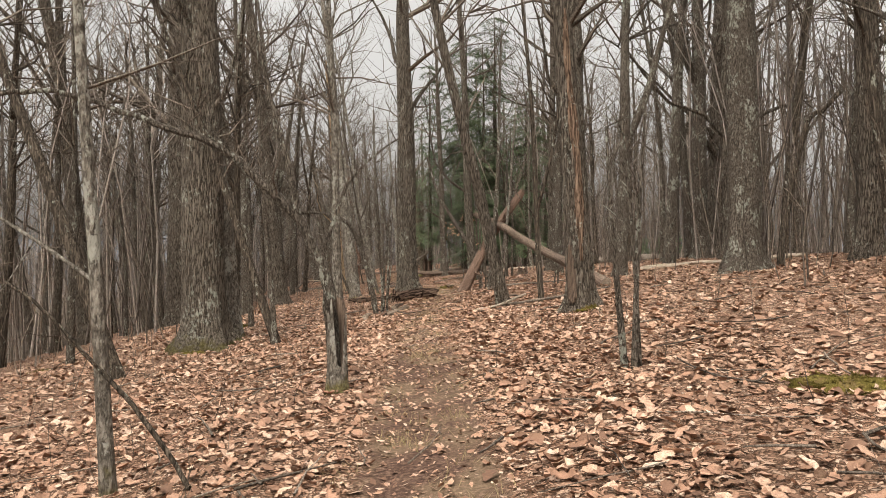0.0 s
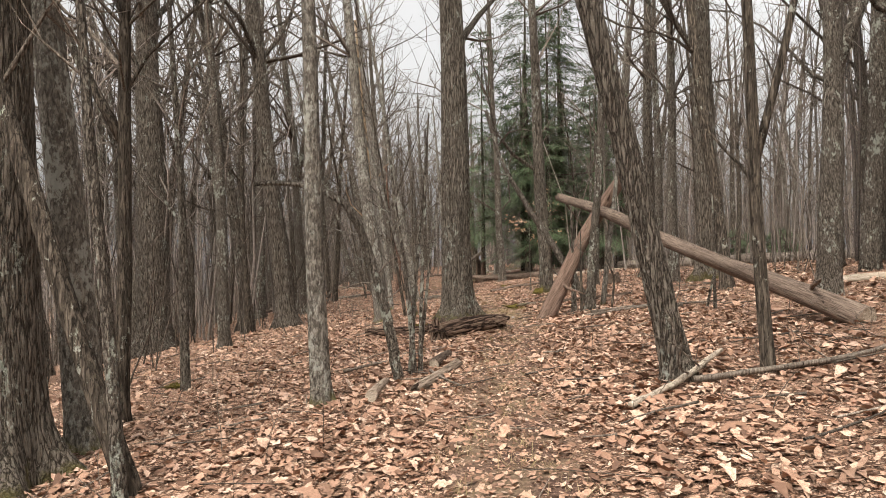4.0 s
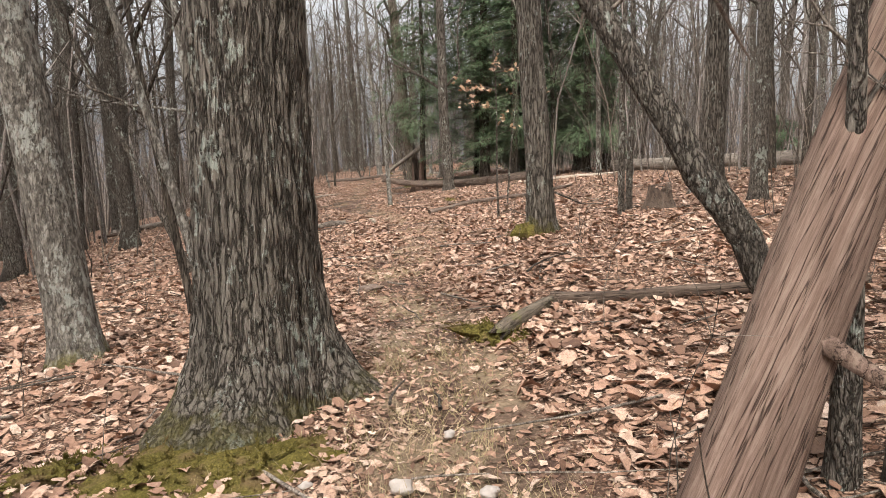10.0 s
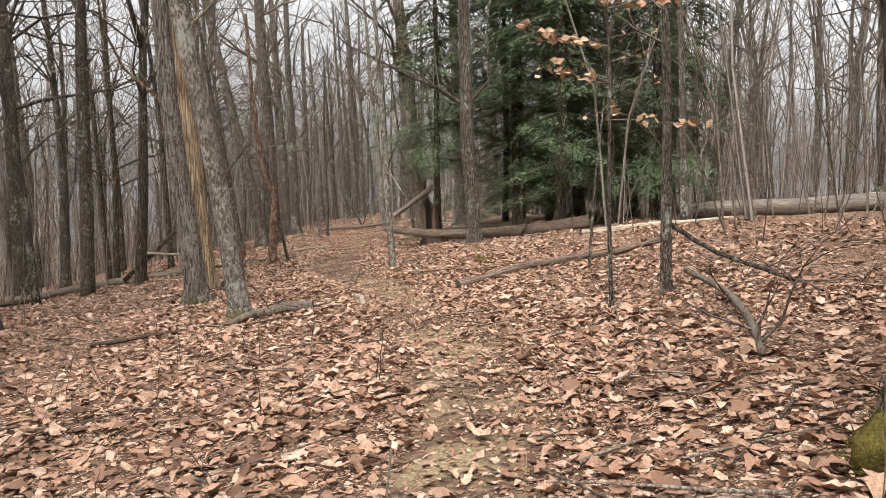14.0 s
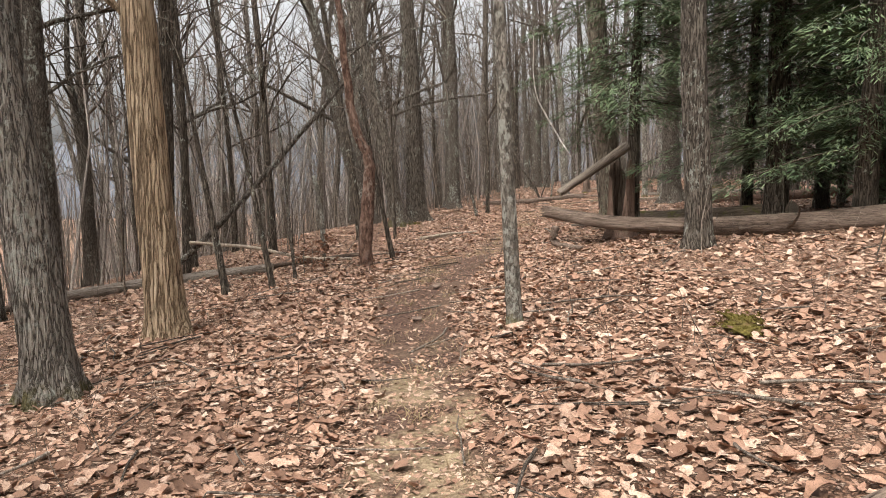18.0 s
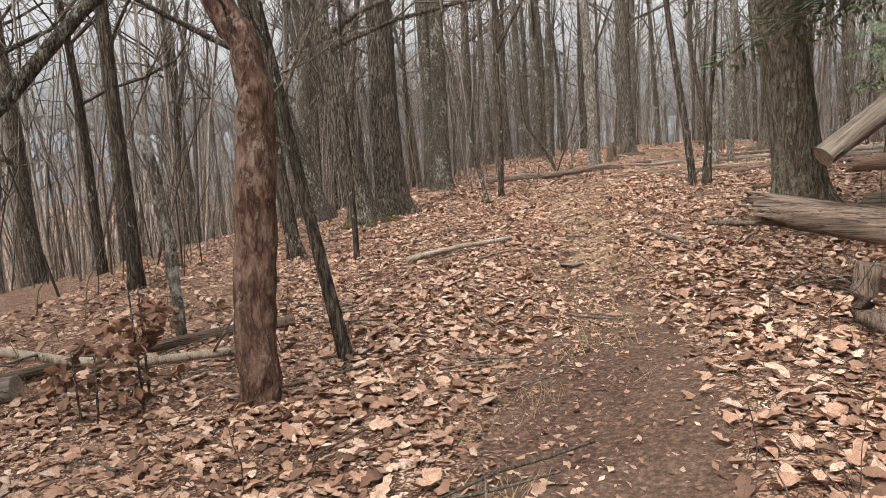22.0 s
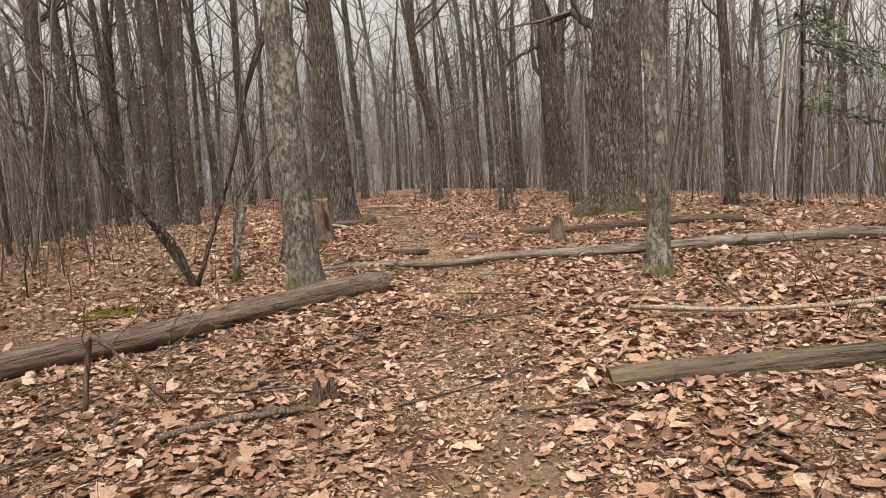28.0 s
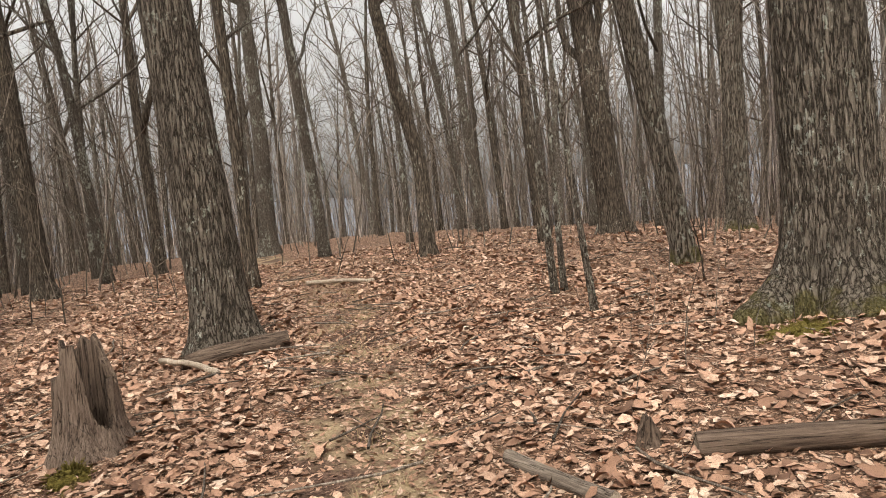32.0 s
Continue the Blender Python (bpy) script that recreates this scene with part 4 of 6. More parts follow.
# ---- trees beside the trail, from the start of the walk to its end ----
tree("mossy", -4.3, 13.3, 0.40, (-0.02, 0.0), detail=2, limbs=5, first=5.0)
tree("dark", -4.68, 10.5, 0.115, (-0.36, 0.05), (-0.04, 0.0), h=9.0, label="dark slender tree leaning over the slope")
tree("lichen", -2.17, 4.76, 0.05, (-0.05, 0.0), h=6.0, side_limbs=((1.3, (-0.8, 0.4, 0.9), 2.2, 0.016),), label="thin grey sapling with pale lichen beside the trail")
tree("sapling", -2.87, 12.5, 0.05, (-0.05, 0.0), h=6.0)
tree("dark", -2.87, 12.65, 0.08, (-0.36, 0.0), h=7.0)
tree("grey", -7.5, 14.8, 0.08, (0.01, 0.0), h=9)
tree("grey", 6.1, 15.0, 0.34, (0.0, 0.0), detail=1)
tree("grey", 8.36, 24.0, 0.27, fork=(5.0, -0.35, 0.1, 0.7))
tree("dark", 9.3, 20.0, 0.16, (0.02, 0.0), bend=(0.1, 0.0))
tree("oak", 8.2, 14.2, 0.25)
tree("oak", 10.8, 28.4, 0.36)
tree("oak", 8.65, 22.1, 0.3)
tree("grey", 4.6, 19.2, 0.17, (0.03, 0.0), fork=(3.4, 0.45, 0.1, 0.8))
tree("oak", 1.15, 14.15, 0.125, (-0.22, 0.0), h=10, detail=2, label="slim oak leaning across the hillside with scaly bark")
tree("dark", 1.86, 14.1, 0.06, (-0.06, 0.0), h=7.5, fork=(1.7, 0.3, 0.0, 0.8), side_limbs=((1.5, (-0.7, 0.1, 0.6), 0.8, 0.02),))
tree("oak", -10.2, 28.6, 0.5, (-0.02, 0.0))
tree("dark", -4.38, 15.41, 0.09, (0.03, 0.0), h=8.5, fork=(2.9, -0.55, 0.0, 0.9), limbs=3, label="dark crooked tree that forks into two limbs")
tree("grey", -4.6, 17.6, 0.065, (-0.03, 0.0), h=7.5, limbs=3, side_limbs=((2.3, (-0.9, 0.3, 0.6), 2.0, 0.025),), label="slender grey tree on the slope beside the trail")
tree("lichen", -4.05, 14.2, 0.17, (-0.09, 0.0), detail=2)
tree("grey", -6.4, 23.9, 0.14, (-0.04, 0.0))
tree("oak", -6.3, 28.6, 0.29, (-0.1, 0.0))
tree("lichen", -2.16, 15.18, 0.105, (-0.03, 0.0), detail=2, h=9, label="slender tree with flaky grey bark blotched by lichen")
tree("dark", 4.28, 22.95, 0.13, (-0.09, 0.05))
tree("mossy", 5.0, 26.6, 0.31, (-0.02, 0.0), detail=2, limbs=5)
tree("grey", 4.6, 30.5, 0.13, (0.0, 0.02))
tree("grey", 4.3, 27.4, 0.14, (0.0, 0.0))
tree("oak", 4.85, 33.2, 0.22, (0.01, 0.0))
tree("lichen", -2.97, 24.8, 0.175, (-0.1, 0.0), detail=2)
tree("dark", -2.63, 26.4, 0.04, (-0.16, 0.0), h=7, fork=(2.6, 0.3, 0.2, 0.8), side_limbs=((2.0, (0.9, 0.3, 1.0), 1.8, 0.02), (1.9, (-1.0, 0.2, 0.3), 1.2, 0.018)))
tree("mossy", 1.14, 29.2, 0.185, (-0.035, 0.0), detail=2, limbs=4)
tree("lichen", -2.3, 25.9, 0.048, (-0.22, 0.02), (-0.12, 0.0), h=6, detail=2, label="slender leaning tree with white lichen blotches")
tree("grey", -3.75, 29.7, 0.052, (-0.44, 0.0), (-0.05, 0.0), h=6.5)
tree("lichen", -3.45, 29.8, 0.075, (-0.09, 0.0), h=8, side_limbs=((2.3, (-1.0, -0.2, 0.25), 2.8, 0.022),))
tree("sapling", 1.53, 33.9, 0.06, (-0.02, 0.0), h=5.5, label="thin grey sapling with a few dry tan leaves")
tree("sapling", 2.92, 31.6, 0.06, (0.0, 0.0), h=6)
tree("sapling", 2.65, 31.0, 0.055, (0.0, 0.0), h=6)
tree("lichen", -3.4, 36.45, 0.145, (-0.16, 0.0), detail=2, label="leaning grey tree with pale lichen and mossy foot")
tree("pale", -5.0, 39.4, 0.185, (-0.085, 0.0), detail=2, flare=0.5)
tree("tan", -5.55, 41.6, 0.215, (-0.085, 0.0), detail=2, limbs=2, h=13, flare=0.32, label="dead upright trunk with shaggy orange-tan bark")
tree("grey", -12.2, 46.6, 0.22, (-0.03, 0.0))
crooked("crooked_tree", ((-5.54, 47.25, -0.1), (-5.52, 47.25, 0.55), (-5.48, 47.25, 1.05), (-5.41, 47.25, 1.7), (-5.47, 47.25, 2.05), (-5.63, 47.25, 2.35), (-5.78, 47.3, 2.8), (-5.86, 47.3, 3.6), (-6.0, 47.3, 5.0), (-6.1, 47.3, 7.0)), 0.13, 0.045, MOTTLED_BARK, "crooked reddish tree with flaking bark at the trail's edge", "tree", 26, 6)
tree("dark", -5.25, 47.95, 0.05, (-0.22, 0.0), h=3.2, limbs=2, first=1.2, label="leaning dark sapling with a broken top")
tree("dark", -5.95, 44.6, 0.048, (-0.24, 0.05), h=4.5, limbs=2, first=1.5)
tree("dark", -6.8, 44.7, 0.058, (-0.2, 0.05), h=5, limbs=3, first=1.5)
tree("sapling", -6.3, 46.0, 0.032, (-0.1, 0.0), h=3.0, limbs=2, first=1.2)
tree("lichen", -1.71, 41.12, 0.068, (-0.05, 0.0), wobble=0.0, detail=2, h=7, label="slender upright tree with pale lichen blotches beside the trail")
tree("oak", 0.08, 45.85, 0.19, (-0.035, 0.0), detail=2)
tree("mossy", -8.15, 56.7, 0.24, (-0.21, 0.0), detail=2)
tree("oak", -7.95, 57.9, 0.31, (-0.04, 0.0), detail=2, label="large bare oak, one of a close pair, with furrowed bark")
tree("grey", -10.0, 58.9, 0.26, (-0.28, 0.0), detail=1)
tree("dark", -8.13, 53.5, 0.11, (-0.16, 0.0))
tree("dark", -6.85, 52.6, 0.04, (-0.01, 0.0), h=4.5)
tree("old", -1.38, 52.75, 0.285, (-0.10, 0.0), detail=2, limbs=4, first=4.5, flare=0.8, label="massive bare oak with mossy buttress roots at the trail's edge")
tree("grey", 0.05, 59.3, 0.28, (-0.03, 0.0), detail=2, label="upright bare tree with spotted grey bark")
tree("grey", -10.5, 72.0, 0.36, (-0.04, 0.0))
tree("sapling", -6.1, 58.6, 0.05, (-0.24, 0.0), h=7)
tree("dark", -6.0, 59.8, 0.07, (0.0, 0.0), h=8, fork=(3.2, 0.5, 0.0, 0.8))
tree("dark", -2.05, 58.35, 0.072, (-0.13, 0.0), h=9, limbs=3, label="dark leaning stem, the thickest of a clump")
stems("dark", -1.84, 58.15, ((0.0, 0.0), (0.06, 0.0), (-0.03, 0.05)), 0.036, 7.0, "clump of dark slender stems from one root")
tree("grey", -8.4, 64.5, 0.24, (-0.02, 0.0))
tree("grey", 8.5, 66.0, 0.3)
tree("lichen", -4.13, 67.15, 0.18, (-0.07, 0.0), detail=2, side_limbs=((0.9, (-0.6, -0.1, 0.5), 0.3, 0.06),), label="grey tree with pale lichen and a rotten hollow low down")
tree("oak", -3.0, 74.9, 0.29, (-0.05, 0.0), detail=2, first=6.0)
tree("sapling", -5.45, 68.6, 0.045, (-0.6, 0.1), h=4.0)
tree("lichen", -0.82, 65.4, 0.11, (0.0, 0.0), detail=2, label="slim tree with peeling bark and a split in its trunk")
tree("lichen", -0.24, 66.5, 0.10, (0.0, 0.0), detail=1)
tree("mossy", 2.05, 72.45, 0.375, (0.03, 0.0), detail=3, limbs=5, first=3.4, flare=1.0, side_limbs=((3.0, (-1.0, -0.4, 0.1), 2.6, 0.02), (2.6, (-0.9, -0.6, -0.05), 2.2, 0.016)), label="massive bare oak with furrowed bark and a mossy foot")
tree("dark", 4.5, 81.4, 0.30, (-0.09, 0.0))
tree("mossy", 2.85, 76.0, 0.165, (-0.17, 0.0), detail=1)
tree("grey", -7.1, 78.5, 0.26, (-0.02, 0.0))
tree("dark", 4.3, 71.8, 0.12, (-0.05, 0.0))
tree("oak", -11.9, 86.0, 0.36)
tree("grey", -10.2, 83.3, 0.21, (-0.05, 0.0))
tree("dark", -9.3, 84.6, 0.17, (-0.06, 0.0))
tree("grey", -8.3, 82.6, 0.20, (-0.04, 0.0))
tree("dark", -7.2, 84.0, 0.22, (-0.05, 0.0))
tree("dark", -5.4, 87.5, 0.15, (-0.02, 0.0), fork=(4.0, 0.3, 0.0, 0.8))
tree("grey", -6.5, 78.3, 0.18, (0.0, 0.0), label="bare grey tree in the brush")
tree("dark", 0.62, 82.1, 0.165, (-0.04, 0.0), bend=(-0.06, 0.0), wobble=0.22)
tree("mossy", 6.45, 80.0, 0.24, (0.01, 0.0))
tree("grey", -2.6, 90.0, 0.26)
tree("sapling", 0.69, 75.0, 0.04, (-0.02, 0.0), h=5)
tree("sapling", 0.54, 74.9, 0.045, (-0.05, 0.0), h=6)
tree("sapling", 0.42, 73.6, 0.037, (-0.1, 0.0), h=3)
tree("mossy", -1.15, 23.12, 0.33, (-0.01, 0.0), detail=3, limbs=5, first=5.0, flare=1.0, label="massive bare oak with deeply furrowed bark and mossy roots")

# The dying tree near the start: a strip of bare red wood above, bark and a hollow below.
dying = tree("oak", 2.13, 11.35, 0.215, (-0.06, 0.0), detail=2, h=9.0, limbs=1, first=6.5, wobble=0.0, flare=0.6, label="dying tree with a long strip of bare reddish wood")


def face_strip(name, low, high, middle, half, proud, material, label):
    """A patch on one side of the dying trunk, set a little proud of its bark."""
    z = np.linspace(low, high, 26)
    line = np.stack([-0.06 * z, 0 * z, z], 1)
    radii = 0.215 * (1 - 0.72 * z / 9.0)
    ends = np.sin(np.pi * np.linspace(0.04, 0.96, 26)) ** 0.4

    def lumps(angles, at, i):
        away = np.abs(np.angle(np.exp(1j * (angles - middle - 0.12 * math.sin(2.1 * at[2])))))
        wave = half * ends[i] * (1 + 0.25 * math.sin(5 * at[2]))
        flare = 1 + 0.45 * math.exp(-at[2] / 0.22)
        return np.where(away < wave, proud, 0.7) * flare

    part(name, Shape().add(*tube(line, radii, 60, lumps)).mesh(name, material), dying, label)


face_strip("bare_wood", 0.75, 4.6, -2.0, 0.42, 1.08, RED_BARK, "bare reddish wood where the bark is gone")
face_strip("hollow", 0.12, 1.0, -1.15, 0.34, 1.14, DARK_WOOD, "dark rotten hollow")
# The split little tree, whose one limb arches out over the slope.
crooked("arching_tree", ((-1.06, 7.1, -0.1), (-1.08, 7.1, 0.67), (-1.11, 7.1, 1.05), (-1.26, 7.1, 1.44), (-1.37, 7.1, 1.71), (-1.74, 7.1, 2.14), (-2.14, 7.1, 2.54), (-2.79, 7.1, 2.8), (-3.35, 7.1, 3.09), (-3.79, 7.05, 3.25), (-4.6, 7.0, 3.3)), 0.066, 0.018, GREY_BARK, "small split tree with one limb arching low over the slope", "tree", 14, 9, (
    (((-2.1, 7.1, 2.5), (-2.28, 7.12, 2.72), (-2.25, 7.15, 2.9), (-2.12, 7.15, 3.05), (-2.0, 7.15, 3.5), (-1.9, 7.2, 4.3)), 0.032, 0.014),
    (((-1.4, 7.1, 1.74), (-1.46, 7.12, 2.13), (-1.6, 7.15, 2.65), (-1.71, 7.2, 3.05), (-1.95, 7.3, 4.2)), 0.04, 0.02),
    (((-1.2, 7.1, 1.3), (-1.08, 7.15, 1.6), (-0.95, 7.2, 2.0), (-0.62, 7.25, 2.3), (-0.3, 7.3, 2.45)), 0.022, 0.007)))
stump(-1.02, 7.05, 0.095, 1.0, LICHEN_BARK, "splintered hollow trunk of a small split tree", 0.72, 0.35, open_side=-1.2, flare=0.25)
crooked("bent_sapling", ((-1.47, 15.9, -0.1), (-1.51, 15.9, 0.32), (-1.58, 15.9, 0.67), (-1.68, 15.95, 1.09), (-1.82, 16.0, 1.54), (-1.96, 16.0, 1.9), (-2.21, 16.0, 2.2), (-2.6, 16.0, 2.4), (-3.1, 16.0, 2.45)), 0.062, 0.03, GREY_BARK, "small dark tree bent over to one side", "sapling", 12, 4)
stems("sapling", 1.62, 6.4, ((-0.02, 0.0), (-0.07, 0.0), (0.05, 0.05)), 0.034, 2.2, "clump of thin grey stems beside the trail")
stems("grey", -1.32, 16.2, ((0.0, 0.0), (0.06, 0.0), (-0.05, 0.05), (0.12, 0.0)), 0.034, 3.0, "clump of thin stems with flaking bark")
stems("sapling", 2.95, 19.5, ((-0.02, 0.0), (0.25, 0.0)), 0.035, 1.6, "small broken sapling with a side shoot")
crooked("dead_limb", ((6.98, 15.3, -0.1), (7.03, 15.3, 0.64), (7.21, 15.3, 1.62), (7.58, 15.3, 3.0), (7.95, 15.3, 3.1), (8.28, 15.3, 3.4)), 0.075, 0.045, DARK_BARK, "crooked dark limb standing among the trees", "branch", 10, 4)
crooked("fallen_branch", ((-1.52, 4.42, 0.01), (-1.68, 4.42, 0.31), (-1.91, 4.42, 0.66), (-2.13, 4.42, 0.92), (-2.31, 4.42, 1.15), (-2.51, 4.42, 1.35), (-2.9, 4.5, 1.6)), 0.016, 0.009, DARK_BARK, "thin dead branch arching up from the leaves", twigs=3)
crooked("white_fork", ((-4.99, 68.57, -0.05), (-4.87, 68.57, 0.68), (-4.73, 68.57, 1.17), (-4.27, 68.57, 1.84), (-4.1, 68.6, 2.3)), 0.04, 0.012, LICHEN_BARK, "small pale forked sapling", "sapling", 10, 3, ((((-4.74, 68.57, 1.15), (-4.76, 68.57, 1.5), (-4.8, 68.6, 1.9)), 0.02, 0.008),))
crooked("spreading_sapling", ((-5.43, 68.53, -0.05), (-5.66, 68.53, 0.55), (-6.02, 68.53, 1.01), (-6.38, 68.53, 1.38), (-6.57, 68.53, 2.07), (-6.63, 68.5, 2.87), (-6.7, 68.5, 4.0)), 0.042, 0.014, DARK_BARK, "dark spreading sapling with crooked stems", "sapling", 10, 5, ((((-5.43, 68.53, 0.02), (-5.18, 68.53, 0.72), (-4.84, 68.5, 1.67), (-4.64, 68.5, 2.63), (-4.32, 68.5, 3.3)), 0.03, 0.01), (((-6.0, 68.53, 1.0), (-5.95, 68.53, 1.5), (-6.1, 68.53, 2.2), (-5.9, 68.5, 3.0)), 0.024, 0.008)))
crooked("pale_branch", ((-1.77, 46.25, 1.5), (-2.03, 46.3, 1.95), (-2.3, 46.3, 2.45), (-2.36, 46.3, 2.8), (-2.36, 46.3, 3.4)), 0.013, 0.007, PALE_BARK, "thin whitish branch growing out of a forked sapling", "branch", 8, 2)

# ---- fallen trunks and the leaning tree ----
log("fallen_tree", (1.05, 23.8), (3.5, 15.8), 0.09, 0.125, BROWN_WOOD, "weathered grey-brown trunk caught slantwise above the ground", "fallen tree", ends=(2.35, 0.0), broken=(True, False), stubs=3, sides=26)
log("leaning_snag", (0.33, 21.2), (2.33, 22.33), 0.15, 0.12, RED_WOOD, "stripped reddish trunk leaning in a clump of stems", "fallen tree", ends=(-0.2, 2.65), broken=(False, True), sides=30, stubs=2, crook=0.055)
log("hemlock_log", (-2.45, 48.8), (3.3, 47.0), 0.09, 0.21, BROWN_WOOD, "large reddish-brown log lying before the hemlocks", ends=(0.62, 0.2), sag=0.28, broken=(True, False), sides=28, stubs=3)
log("split_log", (-2.55, 49.0), (-1.4, 48.75), 0.045, 0.11, BROWN_WOOD, "long greenish splinter at the end of a log", ends=(0.72, 0.42), broken=(True, True), sides=18)
stump(-1.12, 49.1, 0.24, 1.6, RED_WOOD, "broken hemlock trunk with a splintered top", 0.7, 0.4, open_side=-1.8, flare=0.35)
log("propped_log", (-2.2, 48.5), (-1.05, 49.0), 0.075, 0.09, GREY_WOOD, "pale barkless log propped on a broken trunk", ends=(0.94, 1.75))
tree("grey", 1.36, 21.45, 0.085, (0.05, 0.0), h=7.5, detail=2, limbs=2, label="grey stem of a clump that props a leaning trunk")
tree("grey", 1.08, 21.6, 0.05, (0.0, 0.0), h=2.0, limbs=1, first=1.0, label="short dead stem of a clump")
tree("lichen", 1.66, 21.95, 0.05, (0.1, 0.0), h=6.5, limbs=2, label="thin pale stem of a clump")
tree("dark", 1.22, 21.55, 0.03, (-0.02, 0.0), h=1.5, limbs=1, first=0.7)
crooked("leaning_sapling", ((1.5, 22.6, 0.0), (1.1, 22.7, 0.75), (0.55, 22.8, 1.7), (0.05, 22.9, 2.6), (-0.2, 22.9, 3.1), (-0.5, 23.0, 4.2)), 0.075, 0.035, GREY_BARK, "curved grey stem leaning out of a clump", "tree", 12, 3)
log("fallen_log", (5.6, 20.9), (8.6, 17.6), 0.07, 0.05, TAN_WOOD, "thin pale log lying across the slope", stubs=2)
log("rotten_log", (-2.62, 21.25), (-1.35, 20.85), 0.11, 0.12, FLAKY_BARK, "rotten brown log half sunk in leaves", lift=0.4, broken=(True, True))
log("hollow_log", (-1.22, 19.62), (-0.36, 20.12), 0.175, 0.155, FLAKY_BARK, "split hollow log with a raised broken end", lift=0.55, broken=(True, True), sides=26)
stump(-1.27, 19.58, 0.13, 0.40, FLAKY_BARK, "broken dark slab standing at the end of a log", 0.75, 0.5, open_side=0.0)
log("short_log", (-1.6, 14.8), (-1.62, 15.75), 0.06, 0.05, LIGHT_WOOD, "short pale piece of log on the leaves", lift=0.8, broken=(False, True))
log("short_log", (-1.2, 15.15), (-0.85, 16.35), 0.058, 0.052, LIGHT_WOOD, "short pale log beside the trail", lift=0.8, broken=(True, False))
log("short_log", (-1.1, 16.4), (-0.95, 17.2), 0.06, 0.05, DARK_WOOD, "broken brown piece of log beside the trail", lift=0.7)
crooked("stick", ((-1.1, 15.75, 0.1), (-0.95, 15.5, 0.04), (-0.7, 15.1, 0.03)), 0.018, 0.01, GREY_WOOD, "thin stick lying across a log")
crooked("stick", ((0.57, 13.2, 0.03), (1.0, 13.75, 0.05), (1.3, 14.1, 0.09), (1.6, 14.5, 0.12)), 0.03, 0.02, TAN_WOOD, "crooked pale fallen branch on the leaves", twigs=2)
crooked("stick", ((1.2, 13.9, 0.04), (2.3, 13.9, 0.06), (3.2, 14.2, 0.05)), 0.03, 0.015, GREY_WOOD, "fallen branch on the leaves", twigs=2)
crooked("stick", ((-2.3, 17.0, 0.03), (-1.6, 17.7, 0.03), (-1.0, 18.2, 0.04)), 0.02, 0.012, GREY_WOOD, "thin pale fallen branch")
crooked("stick", ((1.1, 20.6, 0.04), (2.0, 20.3, 0.05), (3.3, 20.2, 0.04)), 0.03, 0.015, GREY_WOOD, "fallen branch under the leaning trunk", twigs=3)
crooked("dark_shoot", ((1.72, 21.3, 0.0), (1.78, 21.3, 0.55), (1.7, 21.25, 0.72), (1.62, 21.25, 0.95)), 0.022, 0.012, DARK_BARK, "dark crooked shoot beside the clump", twigs=1)
crooked("stick", ((1.3, 20.9, 0.05), (2.0, 20.5, 0.05), (2.7, 20.2, 0.06)), 0.035, 0.03, GREY_WOOD, "grey fallen branch beside the clump")
log("fallen_log", (0.6, 24.75), (2.6, 24.1), 0.05, 0.04, DARK_WOOD, "thin rotten log with moss at its end", lift=0.8)
log("mossy_log", (0.12, 23.7), (0.62, 24.7), 0.06, 0.05, MOSS_WOOD, "moss-covered end of a rotten log", lift=0.6, broken=(True, True))
log("ridge_log", (6.3, 47.5), (19.0, 38.2), 0.22, 0.27, BLEACHED_WOOD, "large fallen trunk lying on the rise", lift=1.0, stubs=3)
log("fallen_log", (2.6, 44.2), (5.8, 43.2), 0.07, 0.05, TAN_WOOD, "pale fallen pole on the leaves", stubs=2)
stump(3.35, 31.3, 0.19, 0.42, DARK_WOOD, "low dark rotten stump", 0.7, 0.5)
crooked("fallen_branch", ((1.62, 33.6, 0.25), (1.75, 32.9, 0.1), (1.5, 31.8, 0.05), (1.15, 30.8, 0.04)), 0.032, 0.022, GREY_WOOD, "crooked grey branch fallen from a sapling", twigs=4)
crooked("fallen_branch", ((1.6, 34.2, 0.7), (1.9, 33.6, 0.35), (2.4, 33.0, 0.08)), 0.03, 0.015, DARK_BARK, "thin dark branch leaning on the leaves", twigs=2)
log("fallen_log", (-0.5, 36.95), (3.4, 39.9), 0.06, 0.05, BROWN_WOOD, "straight grey log lying beside the trail", lift=0.8, cut=DARK_WOOD)
crooked("root_log", ((-3.45, 35.8, 0.03), (-3.1, 35.85, 0.08), (-2.75, 35.95, 0.1), (-2.4, 36.1, 0.05)), 0.05, 0.075, GREY_WOOD, "gnarled grey root log in the leaves", "log", 16, 3)
crooked("fallen_branch", ((-4.9, 35.3, 0.03), (-4.4, 35.45, 0.05), (-4.0, 35.7, 0.03)), 0.03, 0.02, DARK_WOOD, "dark broken branch in the leaves", twigs=1)
crooked("stick", ((-1.72, 36.0, 0.03), (-1.8, 36.6, 0.05), (-1.95, 37.15, 0.03)), 0.04, 0.03, TAN_WOOD, "pale stick lying beside the trail")
log("mossy_log", (-1.0, 51.7), (1.9, 49.3), 0.19, 0.2, MOSS_WOOD, "thick mossy log lying beside the big oak", lift=0.9, sides=24)
crooked("boot_shaped_stub", ((-1.7, 47.3, 0.02), (-2.1, 47.65, 0.05), (-2.22, 47.72, 0.12), (-2.17, 47.7, 0.38)), 0.05, 0.065, BROWN_WOOD, "dark stub of root standing up from the leaves", "stump", 14)
log("fallen_log", (-12.2, 46.2), (-7.6, 47.6), 0.13, 0.09, BLEACHED_WOOD, "long grey log lying down the slope", lift=0.9)
